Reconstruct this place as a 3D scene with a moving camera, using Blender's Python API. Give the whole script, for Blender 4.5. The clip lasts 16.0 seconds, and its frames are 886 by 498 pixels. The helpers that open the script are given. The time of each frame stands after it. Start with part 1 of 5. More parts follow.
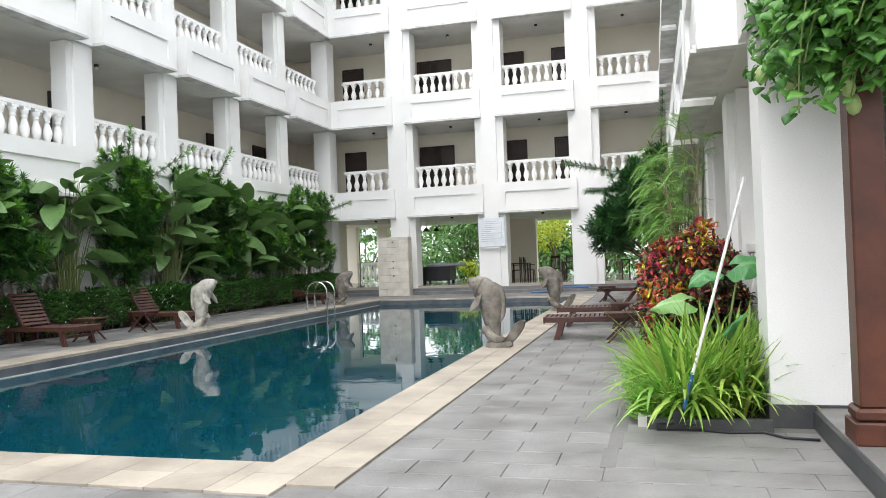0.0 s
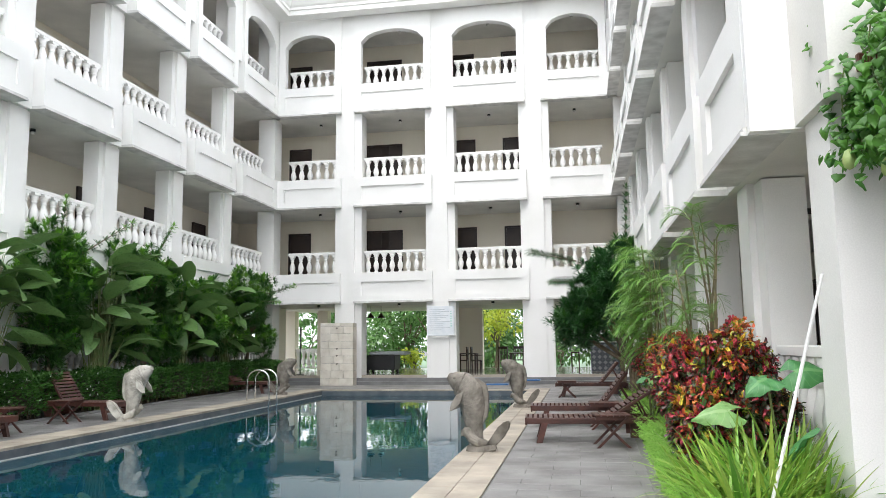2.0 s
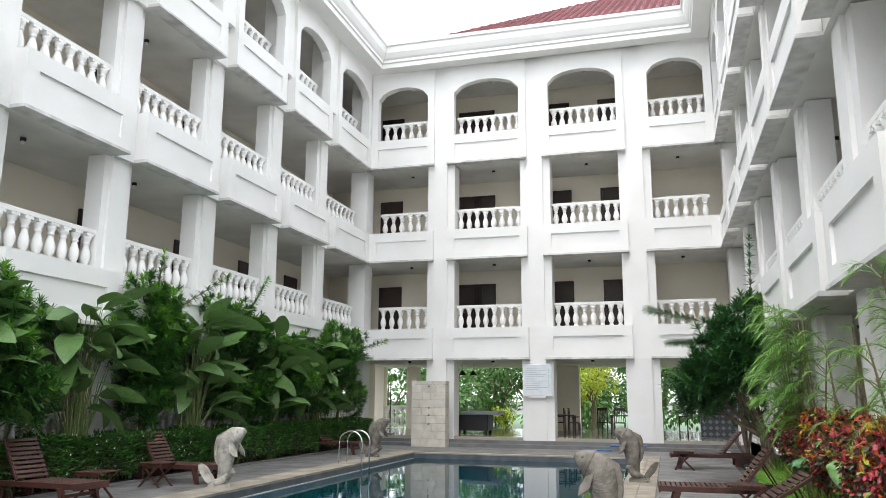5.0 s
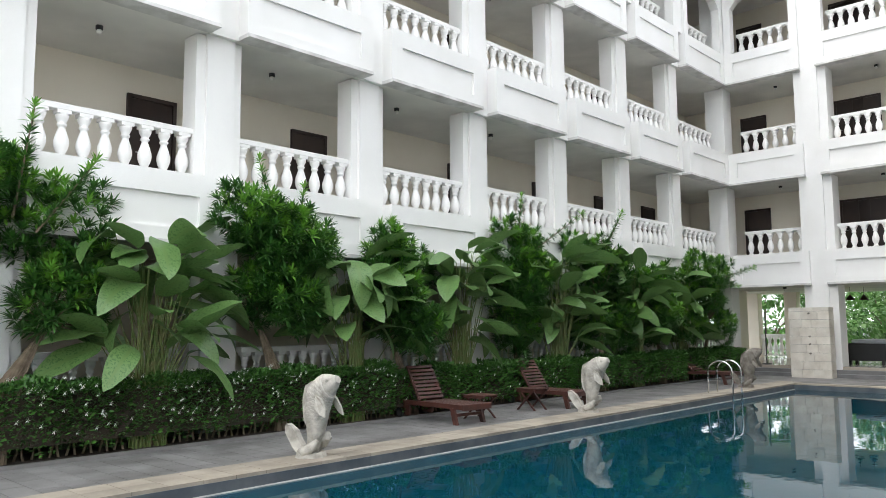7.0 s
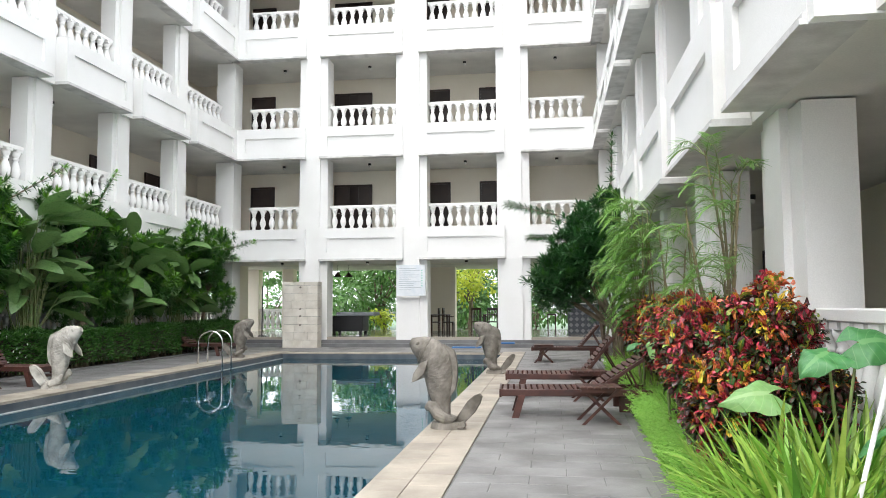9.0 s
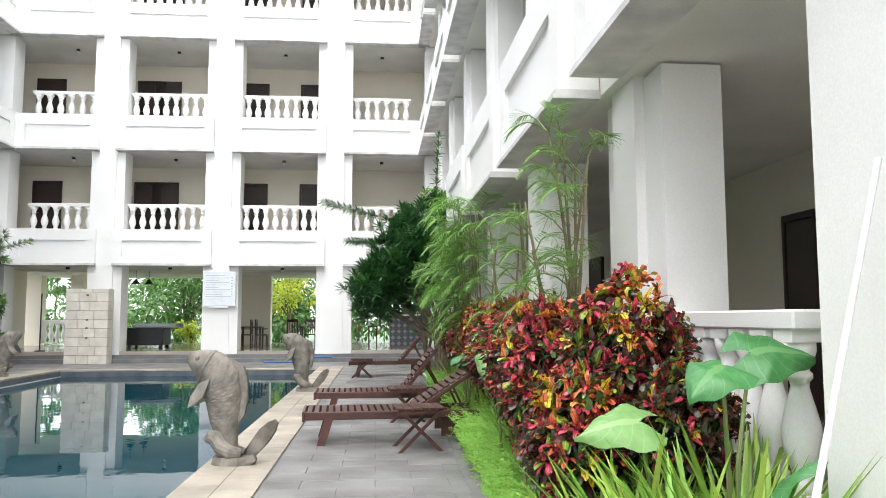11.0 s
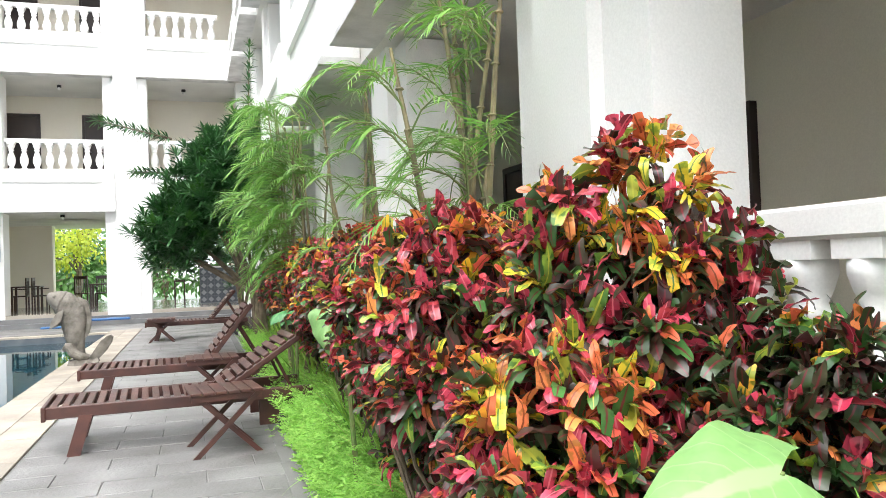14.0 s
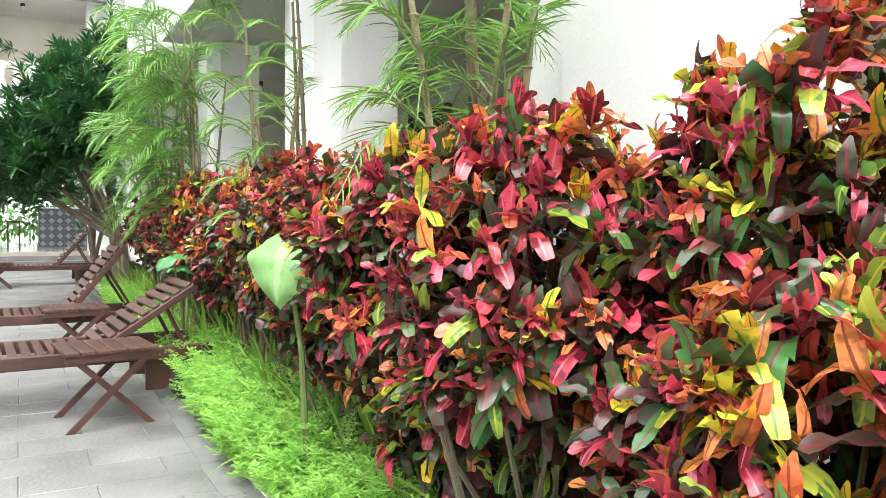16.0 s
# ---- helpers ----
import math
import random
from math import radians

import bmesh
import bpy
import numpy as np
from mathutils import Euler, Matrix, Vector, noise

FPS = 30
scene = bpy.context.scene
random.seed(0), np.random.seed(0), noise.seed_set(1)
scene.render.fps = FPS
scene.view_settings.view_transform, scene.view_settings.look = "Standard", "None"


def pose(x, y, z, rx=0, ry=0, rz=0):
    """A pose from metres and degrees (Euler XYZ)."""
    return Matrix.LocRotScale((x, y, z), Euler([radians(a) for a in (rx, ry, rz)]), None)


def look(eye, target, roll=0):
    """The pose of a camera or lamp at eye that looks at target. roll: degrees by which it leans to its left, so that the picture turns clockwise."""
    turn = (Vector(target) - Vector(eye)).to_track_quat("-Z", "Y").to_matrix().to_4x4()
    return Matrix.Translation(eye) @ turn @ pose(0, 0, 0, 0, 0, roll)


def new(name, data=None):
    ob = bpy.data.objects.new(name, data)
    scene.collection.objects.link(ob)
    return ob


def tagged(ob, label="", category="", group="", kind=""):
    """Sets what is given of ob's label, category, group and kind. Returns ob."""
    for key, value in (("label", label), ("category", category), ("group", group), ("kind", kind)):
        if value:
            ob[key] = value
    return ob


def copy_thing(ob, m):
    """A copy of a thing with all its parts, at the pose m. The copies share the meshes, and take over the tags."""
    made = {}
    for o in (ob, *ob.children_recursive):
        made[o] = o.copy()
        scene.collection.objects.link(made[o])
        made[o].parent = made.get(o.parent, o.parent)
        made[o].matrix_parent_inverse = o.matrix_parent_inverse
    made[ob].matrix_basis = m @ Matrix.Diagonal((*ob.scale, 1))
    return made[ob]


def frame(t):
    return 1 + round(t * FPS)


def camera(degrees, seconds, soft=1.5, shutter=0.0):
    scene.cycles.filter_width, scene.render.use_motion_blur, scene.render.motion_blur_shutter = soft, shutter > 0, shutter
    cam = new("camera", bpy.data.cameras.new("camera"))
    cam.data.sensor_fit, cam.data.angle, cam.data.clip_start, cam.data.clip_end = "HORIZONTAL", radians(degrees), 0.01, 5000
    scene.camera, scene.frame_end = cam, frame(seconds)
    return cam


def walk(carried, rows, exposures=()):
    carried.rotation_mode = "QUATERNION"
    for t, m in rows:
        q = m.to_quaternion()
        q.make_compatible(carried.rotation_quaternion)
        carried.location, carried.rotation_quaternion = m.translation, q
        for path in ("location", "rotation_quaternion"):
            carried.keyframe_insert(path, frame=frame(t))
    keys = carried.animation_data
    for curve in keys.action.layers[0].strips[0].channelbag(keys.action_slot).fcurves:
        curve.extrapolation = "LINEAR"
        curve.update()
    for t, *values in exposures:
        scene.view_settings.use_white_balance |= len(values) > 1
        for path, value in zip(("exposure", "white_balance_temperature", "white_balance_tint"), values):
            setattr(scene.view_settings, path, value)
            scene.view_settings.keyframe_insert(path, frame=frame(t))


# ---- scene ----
cam = camera(60.3, 16.0, 0.65)
PATH = [
    (0, (0.56, 1.046, 1.362), (0.027, 2.973, 1.389), -2.1),
    (0.5, (0.277, 1.219, 1.393), (-0.224, 3.153, 1.498), -2.6),
    (1, (-0.044, 1.458, 1.432), (-0.478, 3.402, 1.61), -2.1),
    (1.5, (-0.257, 1.672, 1.45), (-0.625, 3.624, 1.681), -1.4),
    (2, (-0.378, 1.779, 1.462), (-0.722, 3.734, 1.71), -0.7),
    (2.5, (-0.456, 1.939, 1.467), (-0.77, 3.902, 1.686), -0.2),
    (3, (-0.514, 2.099, 1.459), (-0.759, 4.074, 1.65), -0.2),
    (5.5, (-1.133, 2.735, 1.75), (-1.899, 4.538, 2.152), 0.9),
    (6, (-1.061, 2.636, 1.789), (-2.103, 4.32, 2.071), 0.6),
    (6.5, (-0.866, 2.604, 1.802), (-2.119, 4.146, 2.03), 0.3),
    (7, (-0.704, 2.605, 1.739), (-2.069, 4.053, 1.942), -0.4),
    (7.5, (-0.587, 2.578, 1.663), (-1.785, 4.171, 1.835), -0.4),
    (8, (-0.521, 2.633, 1.526), (-1.409, 4.418, 1.684), -0.3),
    (8.5, (-0.448, 3.017, 1.472), (-1.014, 4.929, 1.622), 0.0),
    (9, (-0.513, 3.391, 1.45), (-0.795, 5.366, 1.597), -0.3),
    (11.5, (-0.393, 5.279, 1.37), (-0.146, 7.255, 1.552), -0.5),
    (12, (-0.364, 5.682, 1.372), (-0.019, 7.646, 1.534), -1.3),
    (12.5, (-0.276, 6.116, 1.362), (0.139, 8.067, 1.501), -2.0),
    (13, (-0.269, 6.512, 1.331), (0.224, 8.446, 1.445), -2.4),
    (13.5, (-0.226, 6.875, 1.316), (0.329, 8.794, 1.397), -2.3),
    (14, (-0.158, 7.286, 1.279), (0.467, 9.185, 1.322), -2.0),
    (14.5, (-0.122, 7.709, 1.249), (0.601, 9.574, 1.251), -1.9),
    (15, (-0.106, 7.998, 1.231), (0.687, 9.833, 1.199), -0.8),
    (15.5, (-0.164, 8.203, 1.214), (0.713, 9.999, 1.158), 0.3),
    (16, (-0.398, 8.215, 1.193), (0.572, 9.963, 1.121), 0.5),
]
EXPOSURES = [(0, 1.42, 6100, 10), (3, 1.38, 6100, 10), (5.5, 1.2, 6100, 10), (7, 1.28, 6100, 10), (9, 1.55, 6100, 10), (11.5, 1.8, 6100, 10), (13, 2.08, 6100, 10), (14.5, 2.3, 6100, 9), (16, 2.55, 6100, 8)]
walk(cam, [(t, look(e, g, r)) for t, e, g, r in PATH], EXPOSURES)

# ---------------------------------------------------------------- light
world = bpy.data.worlds.new("sky")
scene.world = world
world.use_nodes = True
wn = world.node_tree
sky = wn.nodes.new("ShaderNodeTexSky")
sky.sky_type = "NISHITA"
sky.sun_disc = False
sky.sun_elevation, sky.sun_rotation = radians(64), radians(204)
sky.air_density, sky.dust_density, sky.ozone_density = 0.7, 10.0, 0.6
# thin even cloud cover over the clear sky
cloud = wn.nodes.new("ShaderNodeMixRGB")
cloud.inputs[0].default_value = 0.8
cloud.inputs[2].default_value = (12.6, 12.7, 12.6, 1)
wn.links.new(sky.outputs[0], cloud.inputs[1])
wn.links.new(cloud.outputs[0], wn.nodes["Background"].inputs[0])
wn.nodes["Background"].inputs[1].default_value = 0.1
sun = new("sun", bpy.data.lights.new("sun", "SUN"))
sun.data.energy, sun.data.angle, sun.data.color = 0.5, radians(50), (1.0, 0.96, 0.9)
sun.matrix_world = look((-1.6, -5.0, 10.0), (0, 0, 0))


# ---------------------------------------------------------------- materials
def mat(name, color, rough=0.6, metal=0.0, second=None, scale=4.0, fine=60.0, bump=0.15, spread=0.0, gloss=0.5):
    """A surface with two scales of variation; second is the colour it drifts to, spread the change from piece to piece."""
    m = bpy.data.materials.new(name)
    m.use_nodes = True
    nt = m.node_tree
    b = nt.nodes["Principled BSDF"]
    link = nt.links.new
    place = nt.nodes.new("ShaderNodeNewGeometry")
    n1, n2 = nt.nodes.new("ShaderNodeTexNoise"), nt.nodes.new("ShaderNodeTexNoise")
    n1.inputs["Scale"].default_value, n1.inputs["Detail"].default_value = scale, 5
    n2.inputs["Scale"].default_value, n2.inputs["Detail"].default_value = fine, 3
    link(place.outputs["Position"], n1.inputs[0]), link(place.outputs["Position"], n2.inputs[0])
    ramp = nt.nodes.new("ShaderNodeValToRGB")
    ramp.color_ramp.elements[0].position, ramp.color_ramp.elements[1].position = 0.35, 0.68
    ramp.color_ramp.elements[0].color = (*color, 1)
    ramp.color_ramp.elements[1].color = (*(second or [c * 0.85 for c in color]), 1)
    link(n1.outputs[0], ramp.inputs[0])
    hsv = nt.nodes.new("ShaderNodeHueSaturation")
    link(ramp.outputs[0], hsv.inputs["Color"])
    val = nt.nodes.new("ShaderNodeMapRange")
    val.inputs[3].default_value, val.inputs[4].default_value = 0.9, 1.1
    link(n2.outputs[0], val.inputs[0])
    if spread:
        info = nt.nodes.new("ShaderNodeObjectInfo")
        geo = nt.nodes.new("ShaderNodeNewGeometry")
        add = nt.nodes.new("ShaderNodeMath")
        frac = nt.nodes.new("ShaderNodeMath")
        frac.operation = "FRACT"
        link(info.outputs["Random"], add.inputs[0]), link(geo.outputs["Random Per Island"], add.inputs[1])
        link(add.outputs[0], frac.inputs[0])
        rng = nt.nodes.new("ShaderNodeMapRange")
        rng.inputs[3].default_value, rng.inputs[4].default_value = 1 - spread, 1 + spread
        link(frac.outputs[0], rng.inputs[0])
        mul = nt.nodes.new("ShaderNodeMath")
        mul.operation = "MULTIPLY"
        link(val.outputs[0], mul.inputs[0]), link(rng.outputs[0], mul.inputs[1])
        link(mul.outputs[0], hsv.inputs["Value"])
    else:
        link(val.outputs[0], hsv.inputs["Value"])
    link(hsv.outputs[0], b.inputs["Base Color"])
    b.inputs["Roughness"].default_value, b.inputs["Metallic"].default_value = rough, metal
    b.inputs["Specular IOR Level"].default_value = gloss
    if bump:
        bp = nt.nodes.new("ShaderNodeBump")
        bp.inputs["Strength"].default_value, bp.inputs["Distance"].default_value = bump, 0.01
        link(n2.outputs[0], bp.inputs["Height"]), link(bp.outputs[0], b.inputs["Normal"])
    return m


def leaf_mat(name, colors, rough=0.4, vein=None, trans=0.25, ribs=0, rib_mix=0.8, mottle=None):
    """Foliage whose leaves differ one from another; colors is the range, vein an optional midrib colour on the x of each leaf."""
    m = bpy.data.materials.new(name)
    m.use_nodes = True
    nt = m.node_tree
    b = nt.nodes["Principled BSDF"]
    link = nt.links.new
    geo = nt.nodes.new("ShaderNodeNewGeometry")
    ramp = nt.nodes.new("ShaderNodeValToRGB")
    el = ramp.color_ramp.elements
    while len(el) < len(colors):
        el.new(0.5)
    for i, c in enumerate(colors):
        el[i].position, el[i].color = i / max(1, len(colors) - 1), (*c, 1)
    link(geo.outputs["Random Per Island"], ramp.inputs[0])
    tc = nt.nodes.new("ShaderNodeTexCoord")
    n = nt.nodes.new("ShaderNodeTexNoise")
    n.inputs["Scale"].default_value = 25
    link(tc.outputs["Object"], n.inputs[0])
    hsv = nt.nodes.new("ShaderNodeHueSaturation")
    rng = nt.nodes.new("ShaderNodeMapRange")
    rng.inputs[3].default_value, rng.inputs[4].default_value = 0.75, 1.25
    link(n.outputs[0], rng.inputs[0]), link(rng.outputs[0], hsv.inputs["Value"])
    link(ramp.outputs[0], hsv.inputs["Color"])
    out = hsv.outputs[0]
    if mottle:
        blot = nt.nodes.new("ShaderNodeTexNoise")
        blot.inputs["Scale"].default_value, blot.inputs["Detail"].default_value = 32, 2
        link(tc.outputs["Object"], blot.inputs[0])
        edge = nt.nodes.new("ShaderNodeValToRGB")
        edge.color_ramp.elements[0].position, edge.color_ramp.elements[0].color = 0.53, (0, 0, 0, 1)
        edge.color_ramp.elements[1].position, edge.color_ramp.elements[1].color = 0.6, (0.85, 0.85, 0.85, 1)
        link(blot.outputs[0], edge.inputs[0])
        stain = nt.nodes.new("ShaderNodeMixRGB")
        link(edge.outputs[0], stain.inputs[0]), link(out, stain.inputs[1])
        stain.inputs[2].default_value = (*mottle, 1)
        out = stain.outputs[0]
    if vein:
        uv = nt.nodes.new("ShaderNodeUVMap")
        sep = nt.nodes.new("ShaderNodeSeparateXYZ")
        link(uv.outputs[0], sep.inputs[0])
        mid = nt.nodes.new("ShaderNodeMath")
        mid.operation = "SUBTRACT"
        link(sep.outputs[0], mid.inputs[0])
        mid.inputs[1].default_value = 0.5
        ab = nt.nodes.new("ShaderNodeMath")
        ab.operation = "ABSOLUTE"
        link(mid.outputs[0], ab.inputs[0])
        wave = nt.nodes.new("ShaderNodeMath")
        wave.operation = "MULTIPLY_ADD"
        link(n.outputs[0], wave.inputs[0])
        wave.inputs[1].default_value = -0.1
        link(ab.outputs[0], wave.inputs[2])
        cr = nt.nodes.new("ShaderNodeValToRGB")
        cr.color_ramp.elements[0].position, cr.color_ramp.elements[0].color = 0.0, (1, 1, 1, 1)
        cr.color_ramp.elements[1].position, cr.color_ramp.elements[1].color = 0.03, (0, 0, 0, 1)
        link(wave.outputs[0], cr.inputs[0])
        mx = nt.nodes.new("ShaderNodeMixRGB")
        link(cr.outputs[0], mx.inputs[0]), link(out, mx.inputs[1])
        mx.inputs[2].default_value = (*vein, 1)
        out = mx.outputs[0]
        if ribs:
            slope = nt.nodes.new("ShaderNodeMath")
            slope.operation = "MULTIPLY_ADD"
            link(ab.outputs[0], slope.inputs[0])
            slope.inputs[1].default_value = -0.75
            link(sep.outputs[1], slope.inputs[2])
            rep = nt.nodes.new("ShaderNodeMath")
            rep.operation = "MULTIPLY"
            link(slope.outputs[0], rep.inputs[0])
            rep.inputs[1].default_value = ribs
            fr = nt.nodes.new("ShaderNodeMath")
            fr.operation = "FRACT"
            link(rep.outputs[0], fr.inputs[0])
            cr2 = nt.nodes.new("ShaderNodeValToRGB")
            cr2.color_ramp.elements[0].position, cr2.color_ramp.elements[0].color = 0.04, (rib_mix, rib_mix, rib_mix, 1)
            cr2.color_ramp.elements[1].position, cr2.color_ramp.elements[1].color = 0.12, (0, 0, 0, 1)
            link(fr.outputs[0], cr2.inputs[0])
            mx2 = nt.nodes.new("ShaderNodeMixRGB")
            link(cr2.outputs[0], mx2.inputs[0]), link(out, mx2.inputs[1])
            mx2.inputs[2].default_value = (*vein, 1)
            out = mx2.outputs[0]
    link(out, b.inputs["Base Color"])
    b.inputs["Roughness"].default_value = rough
    tr = nt.nodes.new("ShaderNodeBsdfTranslucent")
    link(out, tr.inputs[0])
    mix = nt.nodes.new("ShaderNodeMixShader")
    mix.inputs[0].default_value = trans
    link(b.outputs[0], mix.inputs[1]), link(tr.outputs[0], mix.inputs[2])
    link(mix.outputs[0], nt.nodes["Material Output"].inputs[0])
    return m


WHITE = mat("white_paint", (0.87, 0.86, 0.84), 0.65, second=(0.82, 0.81, 0.78), scale=0.8, fine=90, bump=0.08)
CREAM = mat("cream_paint", (0.84, 0.79, 0.68), 0.7, second=(0.8, 0.74, 0.62), scale=0.7, fine=80, bump=0.08)
SOFFIT = mat("grey_white_ceiling", (0.78, 0.765, 0.72), 0.75, scale=1.0, fine=60, bump=0.05)
LIPGREY = mat("weathered_grey_lip", (0.74, 0.73, 0.71), 0.7, second=(0.5, 0.49, 0.47), scale=3.0, fine=50, bump=0.1)
STAIN = mat("weathered_white", (0.74, 0.73, 0.69), 0.7, second=(0.5, 0.49, 0.45), scale=3.0, fine=50, bump=0.1)
STONE = mat("grey_paving_stone", (0.25, 0.243, 0.237), 0.5, second=(0.13, 0.124, 0.118), scale=1.7, fine=38, bump=0.3, spread=0.06)
JOINT = mat("grey_joint_mortar", (0.19, 0.184, 0.176), 0.9, scale=5, fine=90, bump=0.3)
COPING = mat("cream_coping_stone", (0.42, 0.37, 0.3), 0.6, second=(0.27, 0.235, 0.19), scale=1.8, fine=40, bump=0.25, spread=0.12)
DARKTILE = mat("dark_pool_edge_tile", (0.07, 0.085, 0.1), 0.35, second=(0.13, 0.14, 0.15), scale=3, fine=30, bump=0.1)
BASIN = mat("blue_pool_tile", (0.03, 0.22, 0.3), 0.4, second=(0.02, 0.16, 0.24), scale=2, fine=20, bump=0.1)
DOORM = mat("dark_brown_door_wood", (0.045, 0.028, 0.022), 0.5, second=(0.03, 0.02, 0.017), scale=3, fine=40, bump=0.1)
TEAK = mat("red_brown_teak", (0.09, 0.032, 0.022), 0.45, second=(0.05, 0.02, 0.016), scale=6, fine=70, bump=0.2, spread=0.18)
POSTWOOD = mat("varnished_brown_post_wood", (0.11, 0.035, 0.018), 0.4, second=(0.06, 0.02, 0.012), scale=4, fine=50, bump=0.15)
CARVED = mat("carved_grey_stone", (0.27, 0.245, 0.21), 0.85, second=(0.12, 0.105, 0.085), scale=7, fine=70, bump=0.6)
PALESTONE = mat("pale_carved_stone", (0.55, 0.52, 0.46), 0.8, second=(0.3, 0.28, 0.24), scale=7, fine=70, bump=0.5)
LIMESTONE = mat("white_limestone_block", (0.72, 0.68, 0.6), 0.8, second=(0.58, 0.53, 0.45), scale=3, fine=40, bump=0.4, spread=0.08)
STEEL = mat("polished_steel", (0.75, 0.76, 0.78), 0.15, 1.0, bump=0)
BLACK = mat("black_plastic", (0.02, 0.02, 0.022), 0.5, scale=5, bump=0.1)
RUBBER = mat("grey_rubber", (0.09, 0.09, 0.09), 0.8, bump=0.2)
ROOFTILE = mat("maroon_roof_tile", (0.2, 0.05, 0.055), 0.5, second=(0.13, 0.035, 0.04), scale=3, fine=40, bump=0.2, spread=0.2)
# soil of the beds, also colours the dark box inside the hedges
SOIL_INFILL = mat("dark_soil_and_infill", (0.06, 0.045, 0.033), 0.95, second=(0.035, 0.028, 0.02), scale=6, fine=60, bump=0.8)
BARK = mat("grey_brown_bark", (0.22, 0.17, 0.12), 0.9, second=(0.12, 0.09, 0.06), scale=10, fine=60, bump=0.6)
BLUEPLASTIC = mat("blue_plastic", (0.03, 0.13, 0.35), 0.4, bump=0)
POLEPAINT = mat("white_painted_pole", (0.8, 0.8, 0.78), 0.35, bump=0)
FLOORGLOSS = mat("polished_lobby_floor", (0.42, 0.38, 0.32), 0.12, second=(0.36, 0.32, 0.27), scale=2, fine=30, bump=0.02)
KERBDARK = mat("black_painted_plinth", (0.045, 0.047, 0.05), 0.5, second=(0.08, 0.08, 0.08), scale=4, bump=0.1)
LAMPGLASS = mat("frosted_lamp_glass", (0.85, 0.84, 0.8), 0.3, bump=0)

WATER = bpy.data.materials.new("pool_water")
WATER.use_nodes = True
_nt = WATER.node_tree
_b = _nt.nodes["Principled BSDF"]
_b.inputs["Base Color"].default_value = (0.0026, 0.042, 0.066, 1)
_b.inputs["Roughness"].default_value, _b.inputs["IOR"].default_value = 0.015, 1.33
_tc, _n, _bp = _nt.nodes.new("ShaderNodeTexCoord"), _nt.nodes.new("ShaderNodeTexNoise"), _nt.nodes.new("ShaderNodeBump")
_n.inputs["Scale"].default_value, _n.inputs["Detail"].default_value = 1.6, 3
_bp.inputs["Strength"].default_value, _bp.inputs["Distance"].default_value = 0.05, 0.05
_nt.links.new(_tc.outputs["Object"], _n.inputs[0]), _nt.links.new(_n.outputs[0], _bp.inputs["Height"])
_nt.links.new(_bp.outputs[0], _b.inputs["Normal"])


# ---------------------------------------------------------------- mesh helpers
ID = Matrix.Identity(4)


def mesh_of(name, bm, material):
    bmesh.ops.recalc_face_normals(bm, faces=bm.faces)
    me = bpy.data.meshes.new(name)
    bm.to_mesh(me)
    bm.free()
    me.materials.append(material)
    return me


def part(name, bm, material, parent=None, label="", smooth=False):
    me = mesh_of(name, bm, material)
    if smooth:
        me.polygons.foreach_set("use_smooth", [True] * len(me.polygons))
    ob = new(name, me)
    if parent:
        ob.parent = parent
    if label:
        tagged(ob, label)
    return ob


def thing(name, label, category, group="", kind="", at=ID):
    ob = new(name)
    ob.matrix_basis = at
    return tagged(ob, label, category, group, kind)


def structure(name, bm, material, label):
    return tagged(part(name, bm, material), label, name.split("_")[0], kind="structure")


def box(bm, x0, x1, y0, y1, z0, z1, m=ID, bevel=0.0):
    vs = [bm.verts.new(m @ Vector((x, y, z))) for z in (z0, z1) for y in (y0, y1) for x in (x0, x1)]
    for f in ((0, 2, 3, 1), (4, 5, 7, 6), (0, 1, 5, 4), (2, 6, 7, 3), (0, 4, 6, 2), (1, 3, 7, 5)):
        bm.faces.new([vs[i] for i in f])
    if bevel:
        es = {e for v in vs for e in v.link_edges}
        bmesh.ops.bevel(bm, geom=list(es), offset=bevel, segments=1, affect="EDGES")


def boxed(x0, x1, y0, y1, z0, z1, m=ID, bevel=0.0):
    bm = bmesh.new()
    box(bm, x0, x1, y0, y1, z0, z1, m, bevel)
    return bm


def lathe(bm, profile, seg=12, m=ID):
    rings = []
    for r, z in profile:
        rings.append([bm.verts.new(m @ Vector((r * math.cos(2 * math.pi * k / seg), r * math.sin(2 * math.pi * k / seg), z))) for k in range(seg)])
    for a, b in zip(rings, rings[1:]):
        for k in range(seg):
            bm.faces.new((a[k], a[(k + 1) % seg], b[(k + 1) % seg], b[k]))
    bm.faces.new(rings[0][::-1])
    bm.faces.new(rings[-1])


def tube(bm, pts, radii, seg=8):
    """A round tube through pts; radii is one number or one per point."""
    pts = [Vector(p) for p in pts]
    if not isinstance(radii, (list, tuple)):
        radii = [radii] * len(pts)
    rings = []
    for i, p in enumerate(pts):
        d = (pts[min(i + 1, len(pts) - 1)] - pts[max(i - 1, 0)]).normalized()
        side = d.cross(Vector((0, 0, 1)) if abs(d.z) < 0.95 else Vector((1, 0, 0))).normalized()
        up = side.cross(d)
        rings.append([bm.verts.new(p + radii[i] * (math.cos(2 * math.pi * k / seg) * side + math.sin(2 * math.pi * k / seg) * up)) for k in range(seg)])
    for a, b in zip(rings, rings[1:]):
        for k in range(seg):
            bm.faces.new((a[k], a[(k + 1) % seg], b[(k + 1) % seg], b[k]))
    bm.faces.new(rings[0][::-1])
    bm.faces.new(rings[-1])


